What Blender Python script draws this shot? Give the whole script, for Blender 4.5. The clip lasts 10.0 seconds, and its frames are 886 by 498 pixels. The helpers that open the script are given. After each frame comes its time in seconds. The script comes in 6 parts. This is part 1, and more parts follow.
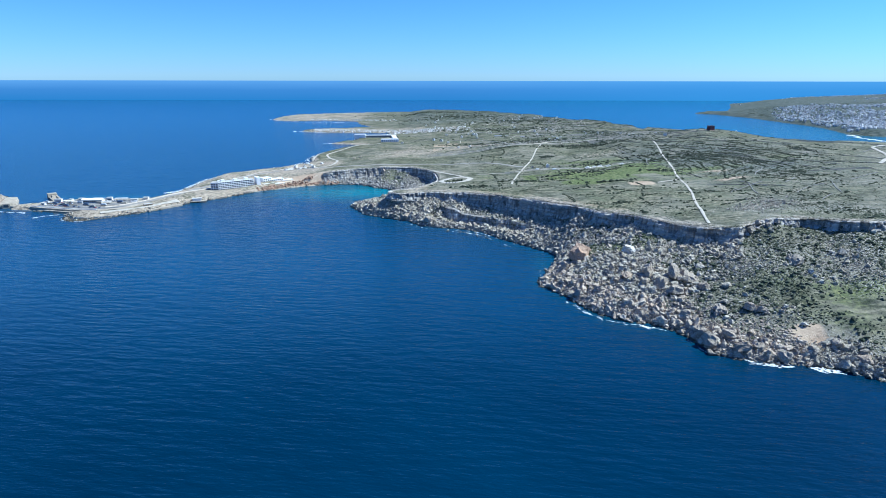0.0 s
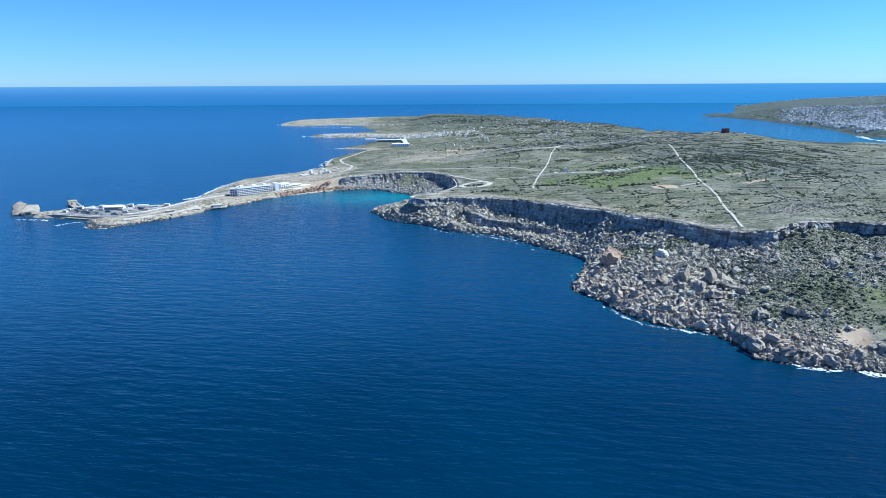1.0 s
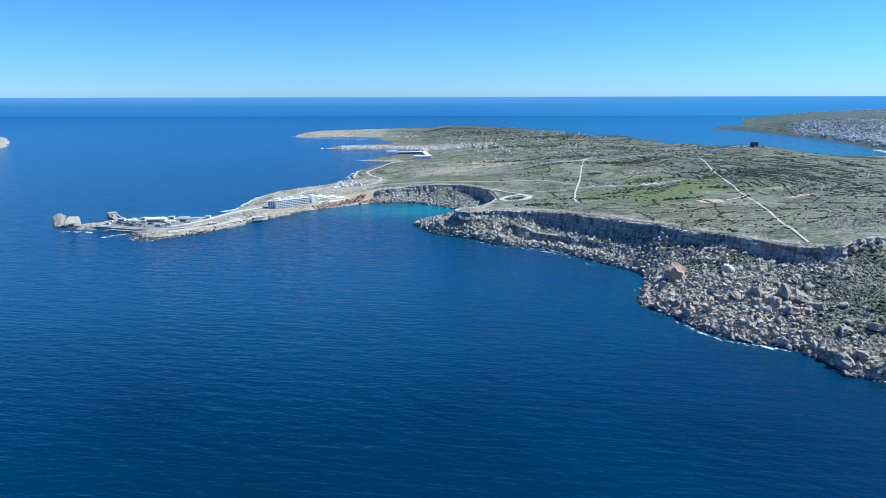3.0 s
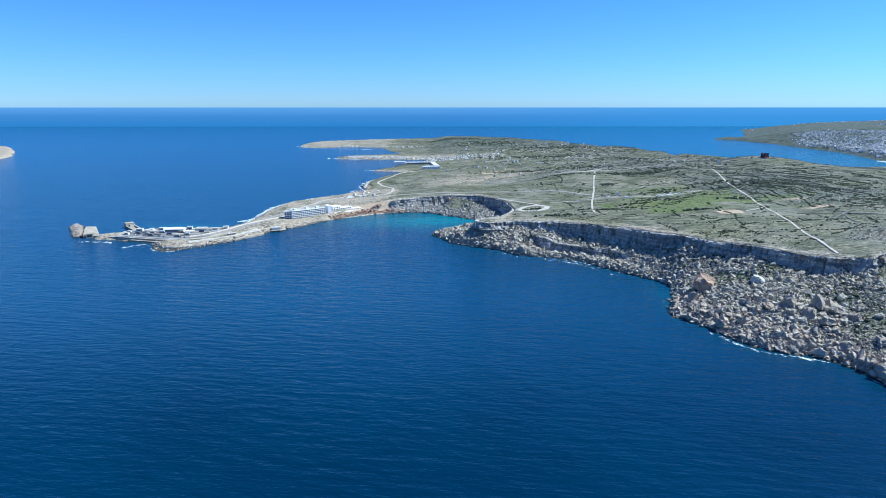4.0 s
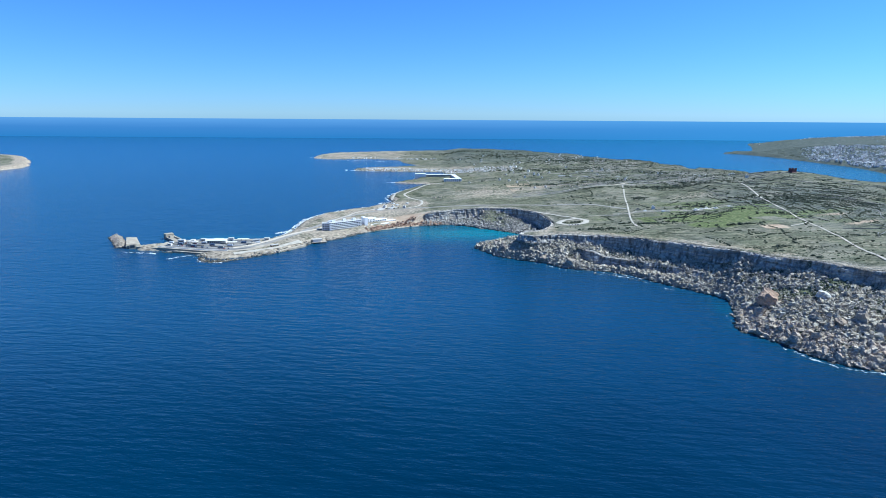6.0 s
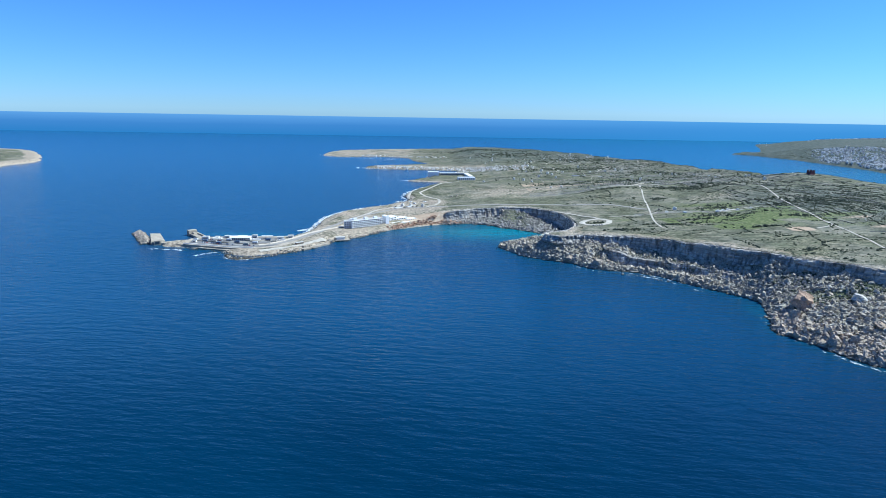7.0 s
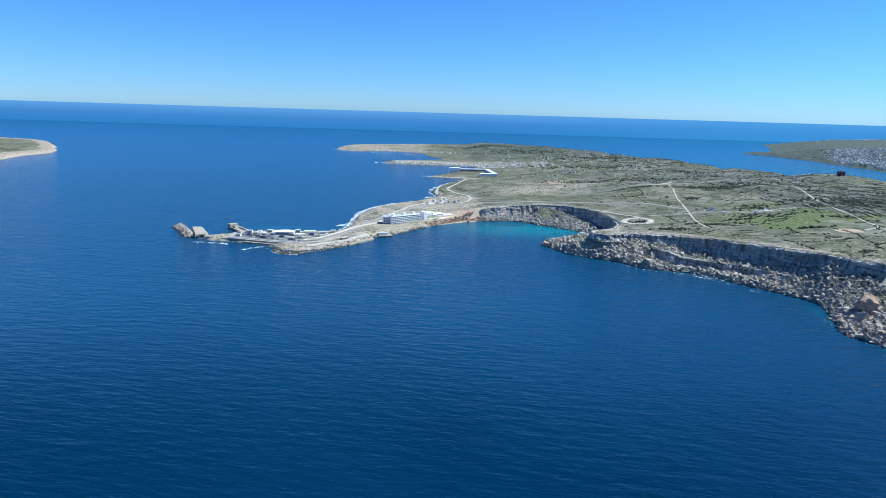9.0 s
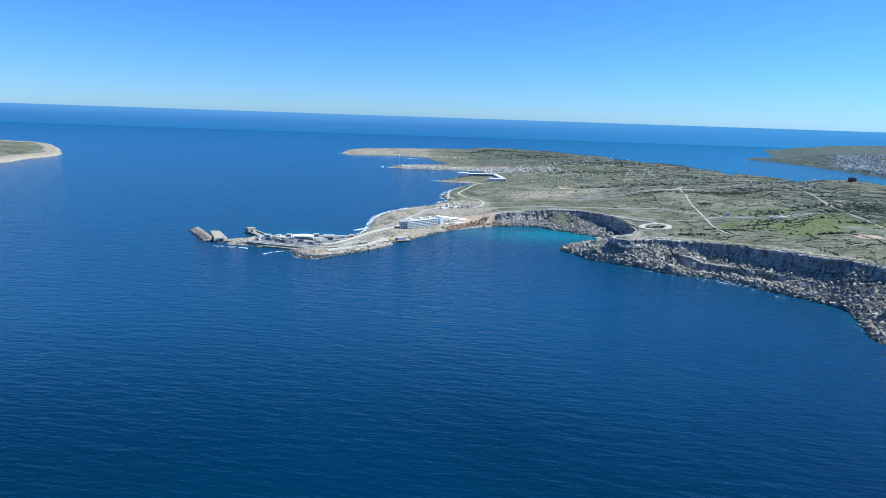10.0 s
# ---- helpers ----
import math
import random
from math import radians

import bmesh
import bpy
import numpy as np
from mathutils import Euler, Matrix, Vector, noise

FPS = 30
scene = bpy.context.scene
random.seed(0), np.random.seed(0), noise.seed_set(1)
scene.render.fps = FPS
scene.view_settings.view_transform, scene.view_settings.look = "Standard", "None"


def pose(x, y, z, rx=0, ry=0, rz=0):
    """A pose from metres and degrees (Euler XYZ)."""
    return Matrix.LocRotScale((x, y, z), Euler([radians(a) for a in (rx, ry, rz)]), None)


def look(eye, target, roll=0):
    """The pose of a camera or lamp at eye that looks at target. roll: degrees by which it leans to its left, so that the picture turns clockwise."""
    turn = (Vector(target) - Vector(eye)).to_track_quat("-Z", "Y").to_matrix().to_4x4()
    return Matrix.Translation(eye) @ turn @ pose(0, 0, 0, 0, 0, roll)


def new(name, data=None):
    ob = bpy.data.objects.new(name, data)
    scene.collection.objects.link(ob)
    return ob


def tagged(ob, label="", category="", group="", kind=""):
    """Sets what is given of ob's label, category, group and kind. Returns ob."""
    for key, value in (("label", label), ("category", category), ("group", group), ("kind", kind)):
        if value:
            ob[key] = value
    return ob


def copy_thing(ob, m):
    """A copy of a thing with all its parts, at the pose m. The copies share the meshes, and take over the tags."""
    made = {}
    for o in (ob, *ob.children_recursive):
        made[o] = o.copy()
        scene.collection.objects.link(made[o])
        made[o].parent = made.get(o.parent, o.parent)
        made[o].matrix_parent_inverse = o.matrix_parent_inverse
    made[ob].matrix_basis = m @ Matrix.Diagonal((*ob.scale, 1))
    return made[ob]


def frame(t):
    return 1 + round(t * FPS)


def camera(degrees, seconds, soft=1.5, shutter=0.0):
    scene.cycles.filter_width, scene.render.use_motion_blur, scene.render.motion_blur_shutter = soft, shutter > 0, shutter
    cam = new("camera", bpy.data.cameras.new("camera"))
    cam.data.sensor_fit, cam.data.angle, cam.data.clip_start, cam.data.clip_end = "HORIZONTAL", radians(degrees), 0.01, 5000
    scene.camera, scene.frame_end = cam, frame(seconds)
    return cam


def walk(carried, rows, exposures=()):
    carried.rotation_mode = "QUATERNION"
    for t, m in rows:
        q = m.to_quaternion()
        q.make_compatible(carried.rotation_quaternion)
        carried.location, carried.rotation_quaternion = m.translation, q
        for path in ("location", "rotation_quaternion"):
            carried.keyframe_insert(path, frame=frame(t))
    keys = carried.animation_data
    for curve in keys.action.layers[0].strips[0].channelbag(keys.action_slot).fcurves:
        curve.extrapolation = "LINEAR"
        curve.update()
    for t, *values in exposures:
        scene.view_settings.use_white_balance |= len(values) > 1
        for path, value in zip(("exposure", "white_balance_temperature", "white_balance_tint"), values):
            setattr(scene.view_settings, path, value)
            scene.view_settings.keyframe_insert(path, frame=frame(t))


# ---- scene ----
cam = camera(74.9, 10.0, soft=0.9)
PATH = [
    (0, (-5.065, -1.866, 196.511), (-5.051, 0.05, 195.937), 0.1),
    (0.5, (-20.907, -1.393, 197.073), (-20.894, 0.524, 196.505), -0.1),
    (1, (-37.054, -0.961, 198.31), (-37.043, 0.958, 197.748), -0.3),
    (1.5, (-53.341, -0.49, 199.699), (-53.333, 1.43, 199.141), -0.4),
    (2, (-69.465, -0.016, 200.654), (-69.46, 1.907, 200.104), -0.3),
    (2.5, (-86.472, 0.564, 201.281), (-86.464, 2.49, 200.741), -0.2),
    (4, (-137.276, 0.359, 203.268), (-137.253, 2.297, 202.774), 0.0),
    (4.5, (-154.513, -0.345, 203.734), (-154.486, 1.596, 203.255), 0.1),
    (5, (-171.434, 0.205, 203.949), (-171.403, 2.15, 203.484), 0.1),
    (5.5, (-188.546, 0.726, 204.42), (-188.515, 2.673, 203.965), 0.2),
    (7, (-242.167, 0.844, 206.425), (-242.141, 2.79, 205.963), 0.9),
    (7.5, (-259.988, 0.421, 206.664), (-259.963, 2.365, 206.193), 1.2),
    (8, (-277.994, 0.279, 206.616), (-277.969, 2.221, 206.139), 1.5),
    (8.5, (-296.325, 0.864, 206.905), (-296.296, 2.806, 206.426), 1.5),
    (9, (-314.879, 2.197, 207.171), (-314.844, 4.139, 206.693), 1.7),
    (9.5, (-332.777, 3.508, 206.889), (-332.737, 5.451, 206.418), 1.8),
    (10, (-350.334, 3.934, 206.499), (-350.288, 5.879, 206.036), 1.95),
]
walk(cam, [(t, look(eye, target, roll)) for t, eye, target, roll in PATH], exposures=[(0, 0.70, 5260, 2), (5, 0.66, 5350, 2), (10, 0.61, 5480, 2)])

# ---- light ----
SUN_ELEVATION, SUN_AZIMUTH = 49.0, 79.0      # degrees; azimuth clockwise from +y
world = bpy.data.worlds.new("sky")
scene.world = world
world.use_nodes = True
wn = world.node_tree.nodes
sky = wn.new("ShaderNodeTexSky")
sky.sky_type = "NISHITA"
sky.sun_disc = False
sky.sun_elevation, sky.sun_rotation = radians(SUN_ELEVATION), radians(SUN_AZIMUTH)
sky.altitude, sky.air_density, sky.dust_density, sky.ozone_density = 0, 1.0, 0.0, 4.0
tint = wn.new("ShaderNodeMix")
tint.data_type, tint.blend_type = "RGBA", "MULTIPLY"
tint.inputs[0].default_value = 1.0
tint.inputs[7].default_value = (0.455, 0.715, 1.2, 1)       # the clear winter air and the phone's cool white balance
world.node_tree.links.new(sky.outputs[0], tint.inputs[6])
world.node_tree.links.new(tint.outputs[2], wn["Background"].inputs[0])
wn["Background"].inputs[1].default_value = 0.08
lamp = bpy.data.lights.new("sun", "SUN")
lamp.energy, lamp.angle, lamp.color = 5.0, radians(0.5), (0.96, 0.935, 0.865)
sun = new("sun", lamp)
sa, se = radians(SUN_AZIMUTH), radians(SUN_ELEVATION)
sun.matrix_world = look((0, 0, 900), (-math.sin(sa) * math.cos(se), -math.cos(sa) * math.cos(se), 900 - math.sin(se)))


# ---- numeric helpers ----
def lattice(ix, iy, seed):
    h = (ix.astype(np.int64) * 374761393 + iy.astype(np.int64) * 668265263 + seed * 144665) & 0x7FFFFFFF
    h = ((h ^ (h >> 13)) * 1274126177) & 0x7FFFFFFF
    h = ((h ^ (h >> 16)) * 1103515245) & 0x7FFFFFFF
    return ((h >> 7) & 0xFFFF) / 65535.0


def value_noise(x, y, seed=0):
    x, y = np.asarray(x, float), np.asarray(y, float)
    ix, iy = np.floor(x), np.floor(y)
    fx, fy = x - ix, y - iy
    fx, fy = fx * fx * (3 - 2 * fx), fy * fy * (3 - 2 * fy)
    a, b = lattice(ix, iy, seed), lattice(ix + 1, iy, seed)
    c, d = lattice(ix, iy + 1, seed), lattice(ix + 1, iy + 1, seed)
    return (a + (b - a) * fx) * (1 - fy) + (c + (d - c) * fx) * fy


def fbm(x, y, size, octaves=4, seed=0):
    """Layered noise from -1 to 1, its largest lumps `size` metres across."""
    total, amp, norm = 0.0, 1.0, 0.0
    for k in range(octaves):
        total = total + amp * (value_noise(np.asarray(x) / size + 17.3 * k, np.asarray(y) / size - 9.1 * k, seed + k) * 2 - 1)
        norm += amp
        amp, size = amp * 0.5, size * 0.5
    return total / norm


def step(lo, hi, v):
    t = np.clip((np.asarray(v, float) - lo) / (hi - lo), 0, 1)
    return t * t * (3 - 2 * t)


def curve(points, spacing, closed=False):
    """A smooth line through the points, evenly spaced."""
    p = np.array(points, float)
    n = len(p)
    out = []
    for i in range(n if closed else n - 1):
        if closed:
            a, b, c, d = p[i - 1], p[i], p[(i + 1) % n], p[(i + 2) % n]
        else:
            a, b, c, d = p[max(i - 1, 0)], p[i], p[i + 1], p[min(i + 2, n - 1)]
        k = max(2, int(np.linalg.norm(c - b) / spacing) + 1)
        for t in np.linspace(0, 1, k, endpoint=False):
            cr = 0.5 * (2 * b + (c - a) * t + (2 * a - 5 * b + 4 * c - d) * t * t + (3 * b - a - 3 * c + d) * t ** 3)
            out.append(0.65 * cr + 0.35 * (b + (c - b) * t))
    if not closed:
        out.append(p[-1])
    return np.array(out)


def signed(poly, x, y):
    """Distance to a closed outline, positive inside."""
    x, y = np.asarray(x, np.float32).ravel(), np.asarray(y, np.float32).ravel()
    best = np.full(x.shape, 1e18, np.float32)
    inside = np.zeros(x.shape, bool)
    q = np.roll(poly, -1, 0)
    for (ax, ay), (bx, by) in zip(poly.astype(np.float32), q.astype(np.float32)):
        ex, ey = bx - ax, by - ay
        wx, wy = x - ax, y - ay
        t = np.clip((wx * ex + wy * ey) / (ex * ex + ey * ey + 1e-9), 0, 1)
        wx2, wy2 = wx - t * ex, wy - t * ey
        best = np.minimum(best, wx2 * wx2 + wy2 * wy2)
        if ay != by:
            cross = ((ay > y) != (by > y)) & (x < ex * (y - ay) / (by - ay) + ax)
            inside ^= cross
    d = np.sqrt(best)
    return np.where(inside, d, -d).astype(float)


def spread(spots, x, y, soft, power=1.5):
    """Blend of spot values."""
    x, y = np.asarray(x, float), np.asarray(y, float)
    num, den = np.zeros(x.shape), np.zeros(x.shape)
    for sx, sy, v in spots:
        w = 1.0 / ((x - sx) ** 2 + (y - sy) ** 2 + soft * soft) ** power
        num += w * v
        den += w
    return num / den


# ---- the lie of the land ----
SHORE_NEAR = [(1500, 150), (900, 230), (600, 290), (420, 325), (340, 338), (297, 347), (274, 362), (236, 372), (208, 381), (196, 400),
              (192, 420), (170, 438), (149, 446), (132, 456), (120, 486), (106, 515), (94, 538), (108, 562), (122, 600), (128, 630),
              (100, 668), (76, 701), (49, 733), (14, 752), (-12, 758), (-28, 768), (-40, 788), (-54, 798), (-70, 805), (-88, 816), (-106, 828), (-124, 853), (-139, 884), (-140, 900), (-122, 922)]
SHORE_BAY = [(-87, 942), (-50, 962), (-48, 985), (-75, 1015), (-108, 1036), (-143, 1068), (-185, 1078), (-227, 1071), (-263, 1052),
             (-306, 1022), (-341, 992), (-370, 947), (-398, 924), (-427, 873), (-437, 856), (-467, 828), (-490, 822), (-508, 812),
             (-532, 815), (-553, 836), (-593, 850), (-630, 861), (-655, 862), (-664, 882), (-641, 903), (-614, 916), (-576, 924),
             (-511, 928), (-478, 944), (-461, 980), (-456, 1030), (-457, 1064), (-456, 1102), (-444, 1154), (-424, 1199), (-396, 1234), (-354, 1274), (-334, 1306)]
SHORE_NORTH = [(-316, 1330), (-301, 1379), (-319, 1421), (-309, 1504), (-279, 1579), (-243, 1662), (-200, 1715), (-300, 1745), (-332, 1762),
               (-286, 1800), (-270, 1880), (-180, 1990), (-170, 2080), (-279, 2106), (-381, 2110), (-507, 2150), (-450, 2225), (-272, 2335),
               (-340, 2496), (-378, 2640), (-524, 2700), (-673, 2659), (-777, 2751), (-723, 3073)]
SHORE_EAST = [(-200, 3250), (150, 3200), (450, 2850), (650, 2400), (760, 2050), (900, 1850), (1120, 1790), (1300, 1765), (1600, 1730), (1760, 1830), (1660, 1935),
              (1490, 1985), (1440, 2060), (1490, 2220), (1530, 2440), (1516, 2600), (1530, 2865), (1490, 3050), (1478, 3170), (1400, 3250), (1500, 3290), (1700, 3500), (1930, 3930), (2150, 4390), (2340, 4500), (2900, 4680),
              (3700, 4960), (7000, 5200), (7000, 150)]
RIM = [(900, 430), (600, 500), (470, 512), (414, 514), (391, 518), (378, 530), (361, 545), (337, 548), (318, 547), (300, 540), (282, 530), (266, 537), (250, 546),
       (230, 567), (217, 592), (199, 622), (174, 655), (150, 690), (122, 729), (86, 762), (48, 798), (14, 820), (-22, 828), (-60, 826), (-78, 836), (-72, 852), (-40, 868), (-22, 905),
       (-10, 950), (-10, 1000), (-16, 1045), (-34, 1088), (-62, 1116), (-108, 1124), (-160, 1114), (-196, 1100), (-224, 1090)]
RIM_REST = [(-262, 1060), (-330, 980), (-420, 800), (-900, 700), (-1200, 1500), (-1200, 3500), (3000, 6000), (8000, 6000), (8000, 430)]
RIM_SPOTS = [(-12, 985, 27), (13, 823, 35), (42, 803, 38.5), (84, 760, 41), (122, 729, 43.5), (172, 655, 47.5), (230, 567, 52), (258, 541, 55.5), (282, 528, 59),
             (325, 545, 64.5), (347, 548, 64), (365, 545, 64), (400, 520, 69), (-60, 830, 33), (-108, 1118, 26), (-41, 1120, 27), (-140, 1128, 25), (-166, 1120, 24.5), (-196, 1108, 24), (-222, 1100, 22), (-248, 1092, 13), (-275, 1076, 6)]
LAND_SPOTS = [(44, 972, 33), (169, 1123, 38), (240, 1013, 42), (330, 955, 52), (342, 831, 53), (216, 683, 49.5), (300, 700, 54), (458, 1235, 65), (591, 1285, 82),
              (680, 1120, 73), (760, 1050, 75), (226, 1300, 47), (196, 1662, 29), (10, 2826, 25), (-390, 1020, 4), (-480, 860, 4), (-590, 900, 3.5)]
COAST_SPOTS = [(1000, 1400, 36), (1200, 1500, 20), (850, 1400, 42), (1250, 1250, 40), (1300, 1650, 8), (1100, 1690, 12), (-350, 1250, 4), (-290, 1270, 5), (-230, 1270, 11), (-240, 1400, 6), (-150, 1730, 6), (-140, 2100, 6), (-300, 2600, 6), (-600, 2700, 6),
               (190, 2740, 25), (450, 2100, 30), (590, 1890, 30), (900, 1600, 30), (0, 1600, 20), (150, 2100, 20), (65, 3000, 22), (1000, 1000, 75), (600, 600, 75), (470, 800, 62)]
DROP_SPOTS = [(245, 552, 14), (275, 535, 12), (217, 592, 12), (195, 626, 12), (172, 655, 15), (150, 690, 21), (122, 729, 17), (86, 760, 15), (54, 792, 12), (13, 823, 9.5), (-27, 828, 7), (-60, 830, 6),
              (-12, 1010, 21), (-19, 1054, 19), (-41, 1100, 16), (-72, 1118, 8), (-102, 1124, 2), (-130, 1120, 18),
              (-165, 1112, 18.5), (-200, 1098, 17), (-224, 1090, 13), (306, 543, 2.5), (325, 547, 3), (350, 548, 8), (380, 530, 9), (405, 517, 8)]
COAST = np.vstack([curve(SHORE_NEAR + SHORE_BAY + SHORE_NORTH + SHORE_EAST[:-3], 12), np.array(SHORE_EAST[-3:], float)])
RIM_LINE = curve(RIM, 5)
PLATEAU = np.vstack([RIM_LINE, np.array(RIM_REST, float)])


def lie(x, y):
    """Height of the ground, distance inside the shore, distance inside the cliff rim."""
    x, y = np.asarray(x, float), np.asarray(y, float)
    shape = x.shape
    x, y = x.ravel(), y.ravel()
    dc = signed(COAST, x, y)
    rough = step(-640, -420, x) * (1 - step(1500, 1900, y) * 0.3)
    dc = dc + fbm(x, y, 26, 4, 3) * 5.0 * np.where(x < -330, 0.35, 1.0) * np.where((x > -90) & (x < -30) & (y > 930) & (y < 1010), 0.3, 1)
    dp = signed(PLATEAU, x, y) + fbm(x, y, 30, 3, 11) * 2.6
    hp = spread(RIM_SPOTS + LAND_SPOTS + COAST_SPOTS, x, y, 22)
    inland = step(5, 60, dp) * step(10, 120, dc)
    hp = hp + inland * (fbm(x, y, 160, 4, 21) * 3.2 + fbm(x, y, 22, 3, 25) * 0.5)
    hp = hp * (1 - 0.6 * step(-60, -170, x) * step(1960, 2060, y))            # low northern spits
    far = step(1350, 1900, x + 0.15 * y - 300) * step(1750, 2000, y)
    hs = 3 + 30 * step(10, 260, dc) + 26 * step(150, 520, dc) + 42 * step(3900, 4900, y) * step(0.52, 0.8, x / np.maximum(y, 1)) * step(50, 500, dc) + 26 * step(0.62, 0.85, x / np.maximum(y, 1)) * step(200, 900, dc) + fbm(x, y, 400, 4, 31) * 9 * step(30, 500, dc)
    hp = hp * (1 - far) + hs * far
    shore_slope = 0.22 + 0.25 * step(0.2, 0.8, value_noise(x / 60, y / 60, 5))
    shore_slope = shore_slope + 5.0 * step(-262, -222, x) * (1 - step(1150, 1250, y))
    z_in = np.minimum(hp, 0.8 + np.maximum(dc, 0) * shore_slope)
    drop = spread(DROP_SPOTS, x, y, 14) * (1 + 0.55 * fbm(x, y, 55, 3, 47) * (y < 900))
    base = np.maximum(hp - drop, 2.0)
    t = np.maximum(dc, 0) / (np.maximum(dc, 0) + np.maximum(-dp, 0) + 1e-3)
    z_out = 0.8 + (base - 0.8) * t ** 0.72
    ledge = step(690, 720, y) * (1 - step(800, 830, y)) * (x > -20)
    z_out = z_out - ledge * 7.5 * step(-25, -27.5, dp) * step(0, 18, dc) * step(-60, -40, dp)
    z_out = z_out + (fbm(x, y, 18, 4, 41) * 2.4 + fbm(x, y, 7, 2, 43) * 0.9) * step(2, 14, dc)
    z = z_out + (np.maximum(z_in, z_out * (dp < 6)) - z_out) * step(0.5, 3.2, dp)
    z = np.where(dc < 0, np.maximum(dc * 0.45, -6.0), z)
    return z.reshape(shape), dc.reshape(shape), dp.reshape(shape)


GRID = {}


def ground_z(x, y):
    """Height of the built ground at one place."""
    if not GRID:
        return lie(np.array([x], float), np.array([y], float))[0][0]
    i = min(max(int(np.searchsorted(GRID["x"], x)) - 1, 0), len(GRID["x"]) - 2)
    j = min(max(int(np.searchsorted(GRID["y"], y)) - 1, 0), len(GRID["y"]) - 2)
    fx = (x - GRID["x"][i]) / (GRID["x"][i + 1] - GRID["x"][i])
    fy = (y - GRID["y"][j]) / (GRID["y"][j + 1] - GRID["y"][j])
    z = GRID["z"]
    return float((z[j, i] * (1 - fx) + z[j, i + 1] * fx) * (1 - fy) + (z[j + 1, i] * (1 - fx) + z[j + 1, i + 1] * fx) * fy)


def mesh_from(name, verts, faces, material, smooth=False):
    """A mesh from arrays of corners and of faces that all have the same number of corners."""
    me = bpy.data.meshes.new(name)
    verts, faces = np.asarray(verts, np.float32), np.asarray(faces, np.int32)
    me.vertices.add(len(verts))
    me.vertices.foreach_set("co", verts.ravel())
    n, k = faces.shape
    me.loops.add(n * k)
    me.loops.foreach_set("vertex_index", faces.ravel())
    me.polygons.add(n)
    me.polygons.foreach_set("loop_start", np.arange(0, n * k, k, dtype=np.int32))
    me.polygons.foreach_set("use_smooth", np.full(n, smooth))
    me.update(calc_edges=True)
    me.materials.append(material)
    return me


def part(name, data, material=None, parent=None, label=""):
    """Links a bmesh or a mesh as one object, under a thing where one is given."""
    if isinstance(data, bmesh.types.BMesh):
        me = bpy.data.meshes.new(name)
        data.to_mesh(me)
        data.free()
        me.materials.append(material)
    else:
        me = data
    ob = new(name, me)
    ob.parent = parent
    return tagged(ob, label=label) if label else ob


# ---- materials ----
def material(name, rough=0.9, spec=0.3):
    m = bpy.data.materials.new(name)
    m.use_nodes = True
    b = m.node_tree.nodes["Principled BSDF"]
    b.inputs["Roughness"].default_value = rough
    b.inputs["Specular IOR Level"].default_value = spec
    return m, m.node_tree, b


def add(nt, kind, **values):
    n = nt.nodes.new("ShaderNode" + kind)
    for key, v in values.items():
        if key == "_operation":
            n.operation = v
        elif key == "_data_type":
            n.data_type = v
        elif key == "_attribute_name":
            n.attribute_name = v
        else:
            n.inputs[key.replace("_", " ")].default_value = v
    return n


def noise_node(nt, scale, detail=4.0, rough=0.55, coords=None, squash=None):
    n = add(nt, "TexNoise", Scale=scale, Detail=detail, Roughness=rough)
    if coords is None:
        coords = add(nt, "NewGeometry").outputs["Position"]
    if squash:
        mp = add(nt, "Mapping")
        mp.vector_type = "TEXTURE"
        mp.inputs["Scale"].default_value = [1 / v for v in squash[:3]]
        if len(squash) > 3:
            mp.inputs["Rotation"].default_value = (0, 0, radians(squash[3]))
        nt.links.new(coords, mp.inputs[0])
        coords = mp.outputs[0]
    nt.links.new(coords, n.inputs["Vector"])
    return n.outputs["Fac"]


def ramp(nt, fac, *stops):
    r = add(nt, "ValToRGB")
    e = r.color_ramp.elements
    while len(e) < len(stops):
        e.new(0.5)
    for el, (p, c) in zip(e, stops):
        el.position, el.color = p, (*c, 1) if isinstance(c, tuple) else (c, c, c, 1)
    nt.links.new(fac, r.inputs[0])
    return r.outputs[0]


def mix(nt, fac, a, b):
    m = add(nt, "Mix", _data_type="RGBA")
    for sock, v in ((m.inputs[0], fac), (m.inputs[6], a), (m.inputs[7], b)):
        if isinstance(v, (int, float)):
            sock.default_value = v
        elif isinstance(v, tuple):
            sock.default_value = (*v, 1)
        else:
            nt.links.new(v, sock)
    return m.outputs[2]


def maths(nt, op, a, b):
    m = add(nt, "Math", _operation=op)
    for sock, v in ((m.inputs[0], a), (m.inputs[1], b)):
        if isinstance(v, (int, float)):
            sock.default_value = v
        else:
            nt.links.new(v, sock)
    return m.outputs[0]


def bump(nt, bsdf, height, distance, strength=1.0):
    b = add(nt, "Bump", Strength=strength, Distance=distance)
    nt.links.new(height, b.inputs["Height"])
    nt.links.new(b.outputs[0], bsdf.inputs["Normal"])


def mat_plain(name, color, rough=0.8, vary=0.15, scale=0.6, metal=0.0, spec=0.3, bumps=0.0):
    """Painted or cast surface with faint stains."""
    m, nt, b = material(name, rough, spec)
    b.inputs["Metallic"].default_value = metal
    dark = tuple(c * (1 - vary) for c in color)
    light = tuple(min(1, c * (1 + vary * 0.6)) for c in color)
    n1, n2 = noise_node(nt, scale), noise_node(nt, scale * 9, 3)
    c = mix(nt, ramp(nt, n2, (0.3, 0.0), (0.8, 0.5)), ramp(nt, n1, (0.3, dark), (0.7, light)), dark)
    nt.links.new(c, b.inputs["Base Color"])
    if bumps:
        bump(nt, b, n2, bumps)
    return m


